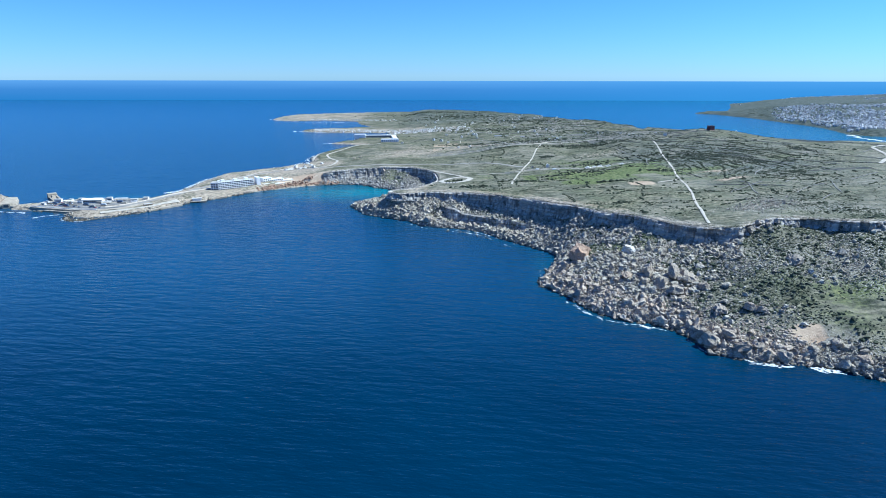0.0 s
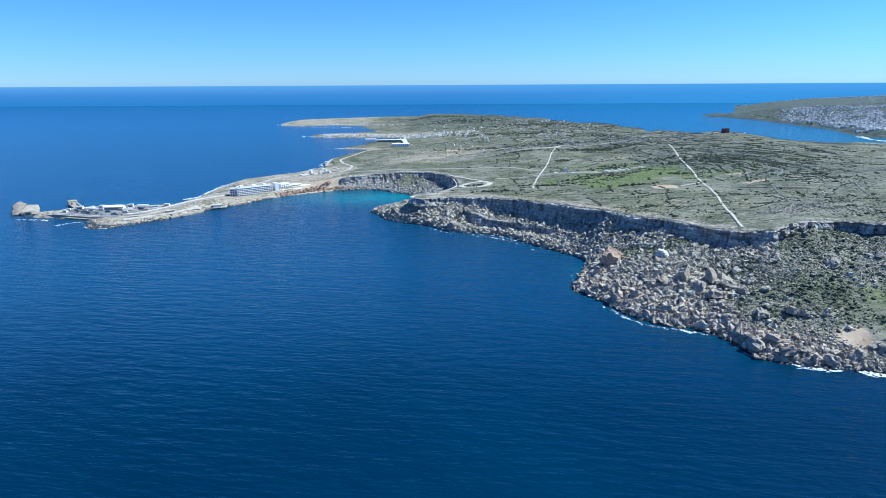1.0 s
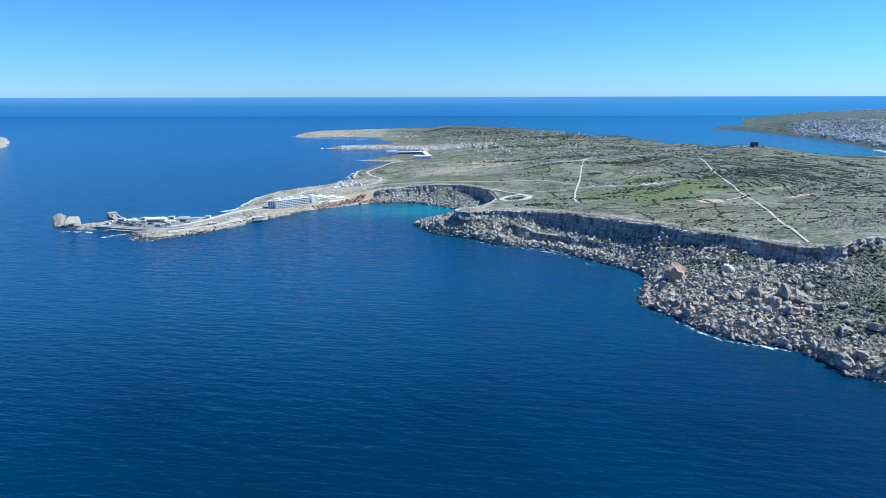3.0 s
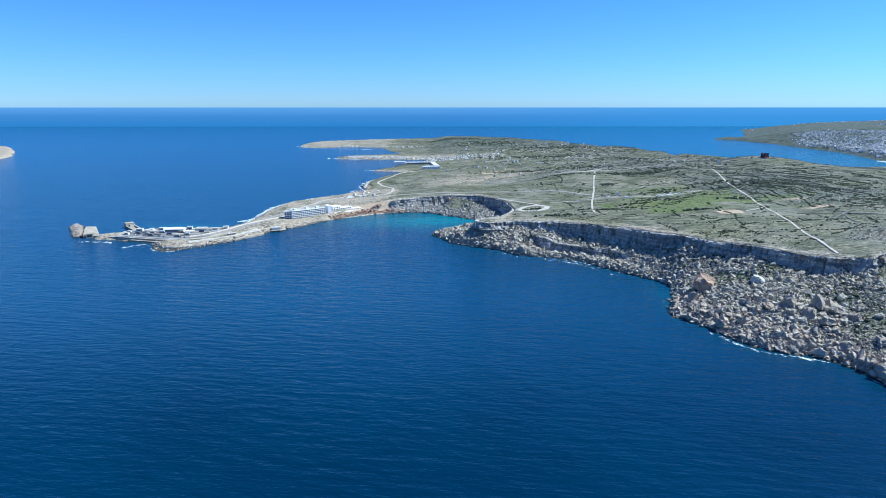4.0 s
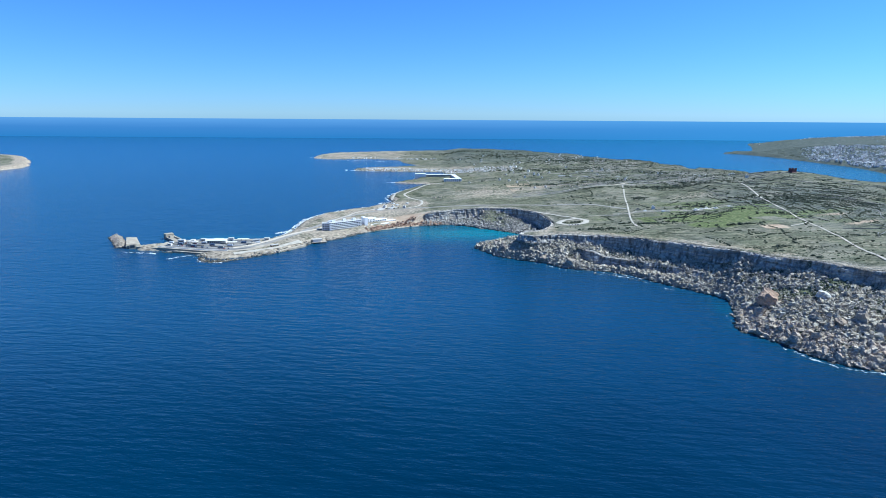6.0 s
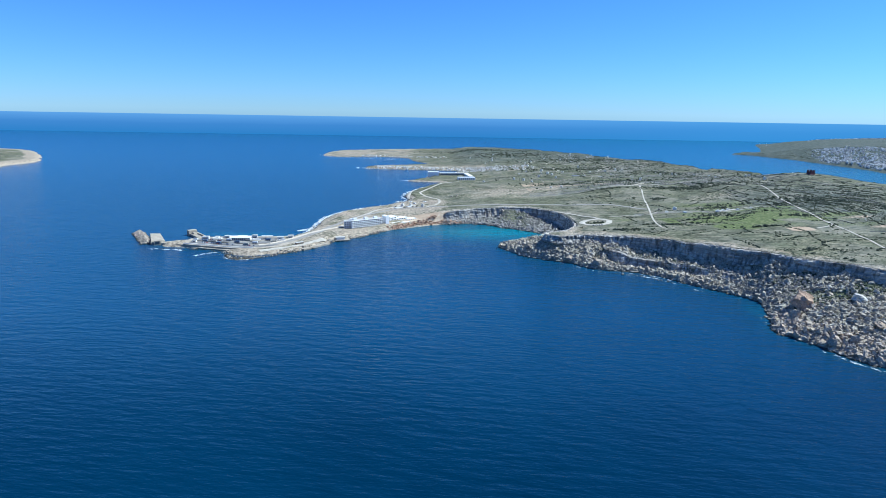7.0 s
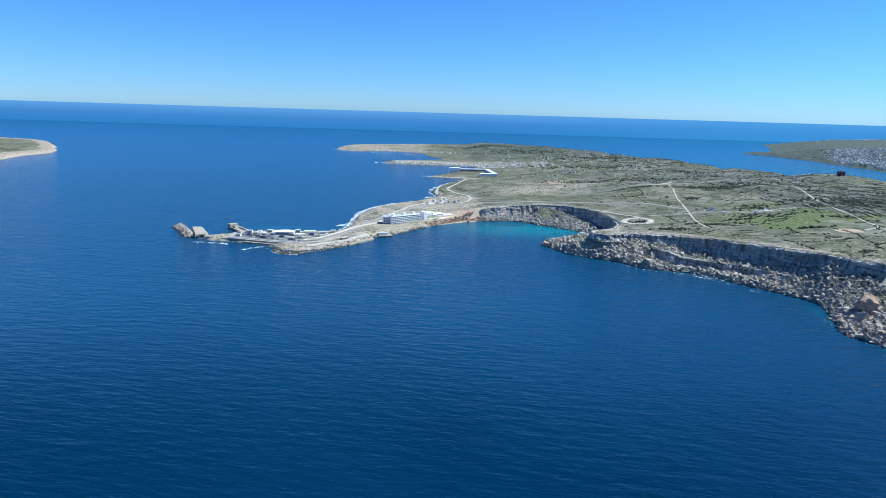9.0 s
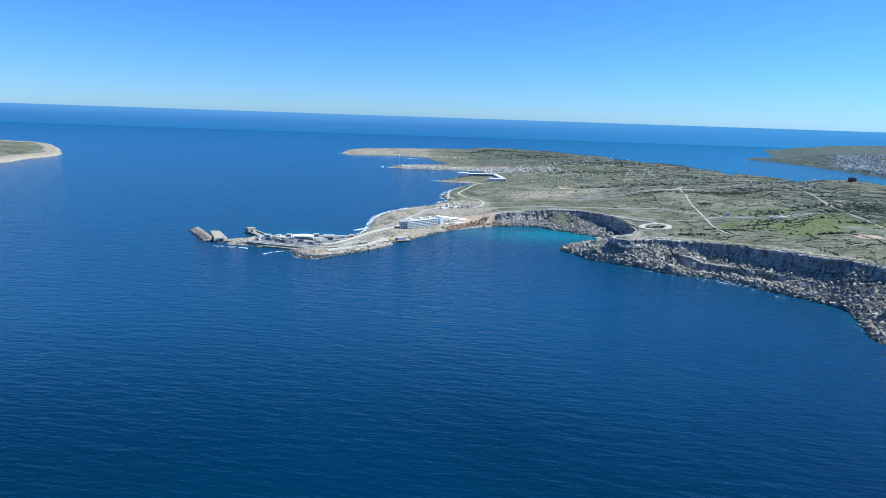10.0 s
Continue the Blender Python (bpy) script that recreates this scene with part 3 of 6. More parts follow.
def build_islet():
    """The end of a low island across the channel."""
    outline = curve([(-1726, 1878), (-1731, 1964), (-1740, 2058), (-1728, 2170), (-1800, 2310), (-2100, 2700), (-2600, 2800), (-2900, 2300), (-2300, 1700), (-1900, 1770)], 25, True)
    xs, ys = np.arange(-2950, -1690, 9.0), np.arange(1660, 2850, 9.0)
    X, Y = np.meshgrid(xs, ys)
    d = signed(outline, X, Y).reshape(X.shape) + fbm(X, Y, 60, 4, 61) * 14
    Z = np.where(d > 0, 9 * step(0, 13, d) + 30 * step(10, 420, d) + fbm(X, Y, 90, 4, 63) * 3 * step(10, 60, d), d * 0.4)
    nx, ny = len(xs), len(ys)
    idx = np.arange(nx * ny).reshape(ny, nx)
    quads = np.stack([idx[:-1, :-1], idx[:-1, 1:], idx[1:, 1:], idx[1:, :-1]], -1).reshape(-1, 4)
    quads = quads[(Z.ravel()[quads] > -2).any(1)]
    used = np.unique(quads)
    remap = np.full(nx * ny, -1)
    remap[used] = np.arange(len(used))
    me = mesh_from("island", np.stack([X.ravel(), Y.ravel(), Z.ravel()], 1)[used], remap[quads], GROUND, True)
    df = d.ravel()[used]
    rgba = np.stack([0.95 * (1 - step(22, 80, df)), 0.12 + 0 * df, 0.35 * (1 - step(30, 110, df)), np.ones_like(df)], 1).astype(np.float32)
    me.attributes.new("cover", "FLOAT_COLOR", "POINT").data.foreach_set("color", rgba.ravel())
    return tagged(part("island", me), "low green island with a pale limestone shore cliff", "island", kind="structure")


build_islet()


# ---- cliffs ----
def build_cliff(name, line, label, top_of, foot_of, rows=24, seed=1, relief=1.0):
    """A bedded cliff face along a line, turned towards the sea."""
    p = curve(line, 1.3)
    d = np.gradient(p, axis=0)
    d /= np.linalg.norm(d, axis=1)[:, None] + 1e-9
    out = np.stack([-d[:, 1], d[:, 0]], 1)
    probe = lie(p[:, 0] + out[:, 0] * 12, p[:, 1] + out[:, 1] * 12)[2]
    if probe.mean() > 0:
        out = -out
    u = np.concatenate([[0], np.cumsum(np.linalg.norm(np.diff(p, axis=0), axis=1))])
    top, foot = top_of(p[:, 0], p[:, 1]), foot_of(p[:, 0] + out[:, 0] * 5, p[:, 1] + out[:, 1] * 5)
    foot = np.minimum(foot, top - 0.5) - 2.0
    verts = []
    inner = np.stack([p[:, 0] - out[:, 0] * 4.0, p[:, 1] - out[:, 1] * 4.0, top - 2.5], 1)
    verts.append(inner)
    for k in range(rows + 1):
        f = k / rows
        z = top + 0.1 - (top - foot) * f
        beds = z / 2.3 + 0.5 * fbm(u, 0 * u, 30, 2, seed + 3)
        bed = np.floor(beds)
        setback = lattice(bed, np.floor(u / 23 + 0.7 * value_noise(u / 40, bed, seed)), seed + 4)
        blocks = 0.8 * lattice(np.floor(u / 6.5 + 1.5 * value_noise(u / 16, 0 * u, seed)), np.floor(z / 7.0), seed + 5) + 0.6 * lattice(np.floor(u / 3.1 + 0.4 * bed), bed, seed + 6)
        wide = fbm(u, z * 0.35, 38, 4, seed + 9)
        cleft = step(0.62, 0.78, value_noise(u / 7.5, z / 60, seed + 17))
        fine = fbm(u, z, 4, 3, seed + 13)
        o = 0.3 + relief * (2.2 * blocks * step(0.0, 0.1, f) + 1.6 * setback + 5.0 * wide - 3.4 * cleft * step(0.04, 0.2, f) + 2.0 * fine) + 5.0 * f ** 2.0
        if k == 0:
            o = o * 0.5 - 0.3
        verts.append(np.stack([p[:, 0] + out[:, 0] * o, p[:, 1] + out[:, 1] * o, z - (0.9 * cleft + 0.8 * np.maximum(fbm(u, 0 * u, 9, 3, seed + 21), 0)) * (k == 0)], 1))
    n = len(p)
    verts = np.vstack(verts)
    idx = np.arange(len(verts)).reshape(-1, n)
    quads = np.stack([idx[:-1, :-1], idx[1:, :-1], idx[1:, 1:], idx[:-1, 1:]], -1).reshape(-1, 4)
    return tagged(part(name, mesh_from(name, verts, quads, CLIFF)), label, "cliff", kind="structure")


def rim_top(x, y):
    return spread(RIM_SPOTS + LAND_SPOTS + COAST_SPOTS, x, y, 22)


def rim_foot(x, y):
    return np.maximum(rim_top(x, y) - spread(DROP_SPOTS, x, y, 14) * (1 + 0.55 * fbm(x, y, 55, 3, 47) * (np.asarray(y) < 900)), 1.0)


def rim_between(a, b):
    return RIM[RIM.index(a):RIM.index(b) + 1]


build_cliff("cliff_1", rim_between((600, 500), (266, 537)), "grey limestone cliff above the boulder slope", rim_top, rim_foot, seed=3)
build_cliff("cliff_2", rim_between((266, 537), (-78, 836)), "long shaded limestone cliff with level beds", rim_top, rim_foot, seed=23)


def ledge_top(x, y):
    return np.array([ground_z(a + 3.5, b + 3.0) for a, b in zip(x, y)])


def ledge_foot(x, y):
    return np.array([ground_z(a, b) for a, b in zip(x, y)])


def ledge_line():
    p = np.array(rim_between((150, 690), (14, 820)), float)
    d = np.gradient(p, axis=0)
    d /= np.linalg.norm(d, axis=1)[:, None]
    return [tuple(q) for q in p + np.stack([d[:, 1], -d[:, 0]], 1) * -25.5]


build_cliff("cliff_4", ledge_line(), "low limestone ledge crossing the boulder slope", ledge_top, ledge_foot, rows=8, seed=63)
build_cliff("cliff_3", RIM[RIM.index((-60, 826)):], "curved shaded limestone cliff around the cove", rim_top, rim_foot, seed=43, relief=0.5)


# ---- small builders ----
def box(bm, x0, x1, y0, y1, z0, z1, top=1.0):
    """A box; top < 1 draws its upper face in."""
    cx, cy = (x0 + x1) / 2, (y0 + y1) / 2
    v = [bm.verts.new(p) for p in ((x0, y0, z0), (x1, y0, z0), (x1, y1, z0), (x0, y1, z0))]
    w = [bm.verts.new((cx + (px - cx) * top, cy + (py - cy) * top, z1)) for px, py in ((x0, y0), (x1, y0), (x1, y1), (x0, y1))]
    bm.faces.new(v[::-1])
    bm.faces.new(w)
    for i in range(4):
        bm.faces.new((v[i], v[(i + 1) % 4], w[(i + 1) % 4], w[i]))


def boxed(*dims, bevel=0.0):
    bm = bmesh.new()
    box(bm, *dims)
    if bevel:
        bmesh.ops.bevel(bm, geom=bm.edges[:], offset=bevel, segments=1, affect="EDGES")
    return bm


def thing(name, m, label, category, group="", kind=""):
    ob = new(name)
    ob.matrix_world = m
    return tagged(ob, label, category, group, kind)


def prism(bm, outline, z0, z1):
    """An upright solid over an outline."""
    lo = [bm.verts.new((x, y, z0)) for x, y in outline]
    hi = [bm.verts.new((x, y, z1)) for x, y in outline]
    n = len(lo)
    bm.faces.new(lo[::-1])
    bm.faces.new(hi)
    for i in range(n):
        bm.faces.new((lo[i], lo[(i + 1) % n], hi[(i + 1) % n], hi[i]))
    bmesh.ops.recalc_face_normals(bm, faces=bm.faces[:])


def ribbon(name, points, width, mat, label, lift=0.35, spacing=4.0, closed=False, wobble=0.25):
    """A road or track laid over the ground."""
    p = curve(points, spacing, closed)
    if closed:
        p = np.vstack([p, p[:1]])
    d = np.gradient(p, axis=0)
    if closed:
        d[0] = d[-1] = p[1] - p[-2]
    d /= np.linalg.norm(d, axis=1)[:, None]
    nrm = np.stack([-d[:, 1], d[:, 0]], 1)
    half = width / 2 * (1 + wobble * fbm(p[:, 0], p[:, 1], 14, 3, 71))
    if closed:
        half[-1] = half[0]
    rows = []
    for f in (-1.0, -0.5, 0.0, 0.5, 1.0):
        q = p + nrm * (half * f)[:, None]
        rows.append(np.stack([q[:, 0], q[:, 1], lie(q[:, 0], q[:, 1])[0]], 1))
    z = np.maximum.reduce([r[:, 2] for r in rows])
    for f, r in zip((-1.0, -0.5, 0.0, 0.5, 1.0), rows):
        r[:, 2] = 0.5 * (r[:, 2] + z) + lift - (0.3 if abs(f) == 1 else 0)
    v = np.vstack(rows)
    idx = np.arange(len(v)).reshape(5, -1)
    quads = np.stack([idx[:-1, :-1], idx[:-1, 1:], idx[1:, 1:], idx[1:, :-1]], -1).reshape(-1, 4)
    return tagged(part(name, mesh_from(name, v, quads, mat, True)), label, "road", kind="structure")


# ---- roads and tracks ----
ribbon("track", [(263, 553), (272, 585), (286, 628), (304, 684), (322, 735), (338, 790), (351, 850), (378, 940), (404, 1035), (427, 1137), (446, 1228)], 3.0, ROAD_DIRT, "pale dirt track running straight over the heath", 0.8)
ribbon("track", [(106, 868), (112, 905), (128, 972), (168, 1111), (198, 1225), (232, 1345)], 3.0, ROAD_DIRT, "pale dirt track across the meadow", 0.7)
ribbon("track", [(150, 1008), (200, 1000), (250, 996), (322, 1000)], 2.4, ROAD_DIRT, "white gravel farm track", 0.8)
ribbon("track", [(-20, 1296), (110, 1300), (180, 1320), (232, 1345), (330, 1395), (430, 1420)], 2.6, ROAD_DIRT, "pale country lane on the ridge", 0.8)
CREAM_ROAD = mat_plain("cream_concrete_road", (0.56, 0.485, 0.375), 0.9, 0.15, 0.15)
# pale ground added so that the farm reads as sunlit white
FARM_PATCH = mat_plain("pale_farm_patch", (0.52, 0.48, 0.41), 0.95, 0.15, 0.3)
ribbon("track", [(250, 1006), (272, 1012), (296, 1014)], 7.0, FARM_PATCH, "pale patch of ground added between the farm buildings", 0.8, wobble=0.5)
ribbon("track", [(690, 905), (735, 950), (765, 1030), (830, 1075)], 6.0, ROAD_DIRT, "pale dirt track on the hilltop", 0.9)
ribbon("track", [(346, 838), (326, 822), (306, 812)], 3.2, ROAD_DIRT, "short pale spur of the dirt track", 0.7)
ribbon("road", [(-52, 1106), (-26, 1075), (9, 1024), (28, 984), (42, 950)], 6.0, ROAD_DIRT, "pale access road to the car park", 0.8)
ribbon("road", [(-1, 938), (5, 914), (22, 908), (39, 925), (47, 950), (34, 964), (11, 960)], 9.5, ROAD_DIRT, "pale oval car park loop above the cove", 0.8, closed=True, wobble=0.1)
ribbon("road", [(150, 1058), (108, 1106), (60, 1128), (20, 1134), (-41, 1150), (-120, 1158), (-200, 1156), (-262, 1180), (-312, 1196), (-352, 1140), (-402, 1075), (-428, 1012), (-440, 950), (-474, 888), (-505, 862), (-560, 866)], 9.0, ROAD_GREY, "worn pale asphalt road to the ferry harbour", 0.5, wobble=0.1)
ribbon("road", [(-262, 1180), (-236, 1262), (-238, 1330), (-268, 1395), (-282, 1450), (-252, 1530), (-215, 1640), (-176, 1705)], 5.5, ROAD_DIRT, "pale coast road bending round the inlet", 0.8, wobble=0.1)
ribbon("road", [(-396, 1052), (-412, 1009), (-430, 981), (-454, 939), (-473, 906), (-490, 880), (-512, 860)], 8.0, CREAM_ROAD, "broad cream concrete road down to the quay", 0.9, wobble=0.05)
ribbon("track", [(-305, 1362), (-310, 1412), (-300, 1500), (-270, 1585), (-236, 1650)], 7.0, ROAD_DIRT, "pale shore track round the low point", 0.8, wobble=0.3)
ribbon("road", [(-404, 1040), (-395, 1081), (-375, 1121), (-354, 1192), (-317, 1267)], 6.0, ROAD_DIRT, "pale shore road behind the hotel", 0.7, wobble=0.1)
ribbon("track", [(-420, 905), (-455, 862), (-500, 826)], 12.0, ROAD_DIRT, "bare pale ground beside the harbour road", 0.5, wobble=0.5)


SAND = mat_plain("pale_beach_sand", (0.55, 0.48, 0.36), 0.95, 0.15, 0.5)
ribbon("beach", [(-62, 946), (-54, 962), (-52, 978), (-60, 992)], 13.0, SAND, "small pale sandy beach at the head of the cove", 0.5, wobble=0.3)["category"] = "beach"
ribbon("beach", [(1060, 1800), (1120, 1783), (1200, 1770), (1300, 1757), (1400, 1745)], 18.0, SAND, "long pale sandy beach across the southern bay", 0.6, spacing=12, wobble=0.2)["category"] = "beach"


# ---- boulders ----
def rock_shape(seed, level, cuts=9):
    """A broken block: a skewed cube with its corners knocked off."""
    rng = random.Random(seed)
    bm = bmesh.new()
    bmesh.ops.create_cube(bm, size=1.5)
    if level > 1:
        bmesh.ops.subdivide_edges(bm, edges=bm.edges[:], cuts=level - 1, use_grid_fill=True)
    sx, sy, sz = rng.uniform(0.75, 1.4), rng.uniform(0.55, 1.05), rng.uniform(0.5, 1.0)
    turn = Euler((rng.uniform(-0.6, 0.6), rng.uniform(-0.6, 0.6), rng.uniform(0, 6))).to_matrix()
    jig = (0.36, 0.24, 0.17, 0.13, 0.11)[level - 1]
    for v in bm.verts:
        v.co += Vector((rng.uniform(-jig, jig), rng.uniform(-jig, jig), rng.uniform(-jig, jig)))
        v.co = turn @ Vector((v.co.x * sx, v.co.y * sy, v.co.z * sz))
    for _ in range(cuts):
        n = Vector((rng.gauss(0, 1), rng.gauss(0, 1), rng.gauss(0, 1))).normalized()
        off = rng.uniform(0.5, 0.85)
        for v in bm.verts:
            k = v.co.dot(n) - off
            if k > 0:
                v.co -= n * k
    bmesh.ops.triangulate(bm, faces=bm.faces[:])
    vs = np.array([v.co[:] for v in bm.verts])
    bm.verts.index_update()
    fs = np.array([[v.index for v in f.verts] for f in bm.faces])
    bm.free()
    return vs, fs


def strew(name, shapes, places, radii, squash, mat, seed, smooth=False):
    """Many small lumps joined into one mesh: each a turned, scaled copy of a shape."""
    rng = np.random.default_rng(seed)
    kinds = rng.integers(0, len(shapes), len(places))
    vs, fs, base = [], [], 0
    for k, (v, f) in enumerate(shapes):
        sel = np.where(kinds == k)[0]
        if not len(sel):
            continue
        a = rng.uniform(0, 2 * np.pi, len(sel))
        tilt = rng.normal(0, 0.5, (len(sel), 2))
        r = radii[sel]
        c, s = np.cos(a)[:, None], np.sin(a)[:, None]
        x = v[None, :, 0] * c - v[None, :, 1] * s
        y = v[None, :, 0] * s + v[None, :, 1] * c
        z = (v[None, :, 2] + tilt[:, :1] * x * 0.5 + tilt[:, 1:] * y * 0.5) * squash
        pts = np.stack([x, y, z], -1) * r[:, None, None] + places[sel][:, None, :]
        vs.append(pts.reshape(-1, 3))
        off = base + np.arange(len(sel))[:, None, None] * len(v)
        fs.append((f[None] + off).reshape(-1, 3))
        base += len(sel) * len(v)
    return mesh_from(name, np.vstack(vs), np.vstack(fs), mat, smooth)


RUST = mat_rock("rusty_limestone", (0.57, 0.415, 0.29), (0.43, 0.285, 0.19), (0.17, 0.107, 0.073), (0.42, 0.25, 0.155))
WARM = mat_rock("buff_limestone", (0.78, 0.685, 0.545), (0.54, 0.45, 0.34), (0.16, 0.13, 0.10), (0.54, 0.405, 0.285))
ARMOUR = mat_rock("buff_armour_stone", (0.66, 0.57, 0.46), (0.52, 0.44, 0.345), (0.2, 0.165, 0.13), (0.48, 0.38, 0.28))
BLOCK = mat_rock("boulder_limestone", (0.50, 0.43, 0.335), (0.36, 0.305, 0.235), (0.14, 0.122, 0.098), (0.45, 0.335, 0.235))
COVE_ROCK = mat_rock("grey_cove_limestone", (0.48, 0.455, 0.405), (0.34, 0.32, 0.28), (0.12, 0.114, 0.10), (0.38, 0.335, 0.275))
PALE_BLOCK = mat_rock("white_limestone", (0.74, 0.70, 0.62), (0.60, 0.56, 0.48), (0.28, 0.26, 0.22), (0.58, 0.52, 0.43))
ROCKS_SMALL = [rock_shape(100 + i, 1, 2) for i in range(14)]
ROCKS_BIG = [rock_shape(200 + i, 2, 8) for i in range(10)]
ROCKS_STONE = [rock_shape(240 + i, 3, 9) for i in range(10)]
ROCKS_GREAT = [rock_shape(270 + i, 4, 12) for i in range(10)]


def scree_points(n, x0, x1, y0, y1, seed):
    rng = np.random.default_rng(seed)
    x, y = rng.uniform(x0, x1, n), rng.uniform(y0, y1, n)
    z, dc, dp = lie(x, y)
    keep = (dc > -3.5) & (dp < -1.5)
    return x[keep], y[keep], z[keep], dc[keep], dp[keep], rng


def build_scree():
    slope = thing("boulder_slope", Matrix.Identity(4), "jumbled grey and buff limestone boulders below the cliffs", "boulders")
    x, y, z, dc, dp, rng = scree_points(500000, -235, 470, 335, 1122, 7)
    clump = fbm(x, y, 45, 3, 81)
    green = step(30, 80, dc) * step(230, 330, x)
    chance = 0.38 + 0.75 * (1 - step(4, 36, dc)) - 0.5 * np.exp(-(((x - 192) / 38) ** 2 + ((y - 572) / 24) ** 2)) + 0.75 * clump - 0.40 * green - 0.38 * np.exp(-(((x - 298) / 34) ** 2 + ((y - 428) / 30) ** 2)) - 0.22 * (1 - step(8, 48, -dp)) * (x > 60) - 0.7 * np.exp(-(((x - 322) / 26) ** 2 + ((y - 404) / 24) ** 2)) - 0.95 * np.exp(-(((x - 271) / 17) ** 2 + ((y - 387) / 11) ** 2)) + 0.5 * np.exp(-(((x - 165) / 80) ** 2 + ((y - 500) / 70) ** 2))
    keep = rng.uniform(0, 1, len(x)) < chance
    x, y, z, dc, dp = x[keep], y[keep], z[keep], dc[keep], dp[keep]
    r = (0.5 + 0.66 * rng.pareto(2.0, len(x)) * (0.36 - 0.12 * step(215, 260, x) * step(14, 40, dc) + 0.15 * (x < 110) + 0.35 * (1 - step(2, 25, dc)) + 0.45 * np.exp(-(((x - 165) / 75) ** 2 + ((y - 490) / 70) ** 2))))
    r = np.minimum(r, 3.6)
    big = r > 1.2
    warm = (x < 262) & (y < 575) & (dc + 22 * fbm(x, y, 30, 3, 85) < 34)
    # rubble in the cove takes a darker, greyer copy of the limestone colour
    cove = (y > 955) & ~warm
    grey = ~cove & ~warm
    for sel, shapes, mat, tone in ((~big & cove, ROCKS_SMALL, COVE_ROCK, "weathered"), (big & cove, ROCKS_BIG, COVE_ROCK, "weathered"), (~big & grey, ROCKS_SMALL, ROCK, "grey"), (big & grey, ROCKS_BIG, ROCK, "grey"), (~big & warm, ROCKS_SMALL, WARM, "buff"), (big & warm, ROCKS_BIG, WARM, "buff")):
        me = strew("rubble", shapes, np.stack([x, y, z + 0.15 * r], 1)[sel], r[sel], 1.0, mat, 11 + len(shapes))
        tagged(part("rubble", me, parent=slope), f"broken {tone} limestone rubble between the boulders", kind="stuff")
    # blocks fallen from the long cliff, piled against its foot
    rng = np.random.default_rng(19)
    p = curve(rim_between((282, 530), (-60, 826)), 3.0)
    d = np.gradient(p, axis=0)
    d /= np.linalg.norm(d, axis=1)[:, None]
    at = rng.integers(0, len(p), 9000)
    away = 4 + 34 * rng.uniform(0, 1, 9000) ** 1.3
    q = p[at] + np.stack([-d[at, 1], d[at, 0]], 1) * away[:, None] + rng.normal(0, 2, (9000, 2))
    z, dc, dp = lie(q[:, 0], q[:, 1])
    heap = fbm(q[:, 0], q[:, 1], 30, 3, 83)
    ok = (dp < -3) & (dc > 1) & (heap > rng.uniform(-0.7, 0.5, 9000))
    r = np.minimum(0.8 + 0.8 * rng.pareto(2.2, 9000), 3.6)
    z = z + np.maximum(heap, 0) * 9.0 * np.exp(-away / 9.0)
    me = strew("rubble", ROCKS_BIG, np.stack([q[:, 0], q[:, 1], z + 0.1 * r], 1)[ok], r[ok], 1.0, ROCK, 15)
    tagged(part("rubble", me, parent=slope), "fallen limestone blocks piled against the cliff foot", kind="stuff")
    # the larger stones, each its own piece
    x, y, z, dc, dp, rng = scree_points(6000, -145, 400, 345, 960, 17)
    weight = 0.05 - 0.8 * np.exp(-(((x - 271) / 16) ** 2 + ((y - 387) / 11) ** 2)) + 0.85 * np.exp(-(((x - 165) / 75) ** 2 + ((y - 490) / 75) ** 2)) + 0.4 * (1 - step(3, 14, dc)) * (x < 260)
    keep = np.where(rng.uniform(0, 1, len(x)) < weight)[0][:285]
    meshes = []
    for i in range(10):
        v, f = ROCKS_STONE[i]
        meshes.append(mesh_from("stone", v, f, ROCK))
    for i in keep:
        near = math.exp(-(((x[i] - 195) / 32) ** 2 + ((y[i] - 475) / 26) ** 2))
        size = min(1.5 + 0.75 * rng.pareto(2.2) + 1.8 * near, 4.6)
        ob = part("stone", meshes[int(rng.integers(0, 10))], parent=slope)
        ob.matrix_basis = pose(x[i], y[i], z[i] + 0.2 * size, rng.normal(0, 14), rng.normal(0, 14), rng.uniform(0, 360)) @ Matrix.Diagonal((size, size, size * 0.9, 1))


build_scree()


def boulder(x, y, r, h, rz, variant, label, taper=0.75, lean=0.0, mat=None):
    """A great broken block r wide and h high, drawn in and leaning towards its top."""
    v, f = ROCKS_GREAT[variant]
    v = np.array(v, float)
    v[:, :2] *= r / np.abs(v[:, :2]).max()
    t = (v[:, 2] - v[:, 2].min()) / np.ptp(v[:, 2])
    v[:, :2] *= (1.12 - (1.12 - (0.3 + 0.7 * taper)) * t ** 1.4)[:, None]
    v[:, 0] += lean * r * t
    v[:, 2] = (t * 1.25 - 0.25) * h * 0.85
    v += np.random.default_rng(abs(int(x * 7 + y))).normal(0, 0.045 * r, v.shape)
    ob = part("boulder", mesh_from("boulder", v, f, mat or BLOCK))
    ob.matrix_basis = pose(x, y, ground_z(x, y), 0, 0, rz)
    return tagged(ob, label, "boulder", "great boulders on the slope")


boulder(120.7, 549, 6.4, 11.5, 20, 1, "buff limestone boulder standing upright at the point", 0.8)
boulder(141.5, 571, 14.5, 17.0, 160, 4, "rusty brown pyramid of limestone near the water", 0.28, 0.1, RUST)
boulder(187, 553, 8.2, 8.5, 10, 3, "flat pale limestone boulder lying in green scrub", 0.85, 0.0, PALE_BLOCK)
boulder(185.8, 496, 7.7, 14, 40, 4, "pointed grey limestone boulder", 0.3, -0.2)
boulder(206, 485, 11, 16, 150, 5, "tall slab-sided limestone boulder with a sharp crest", 0.4, 0.25)
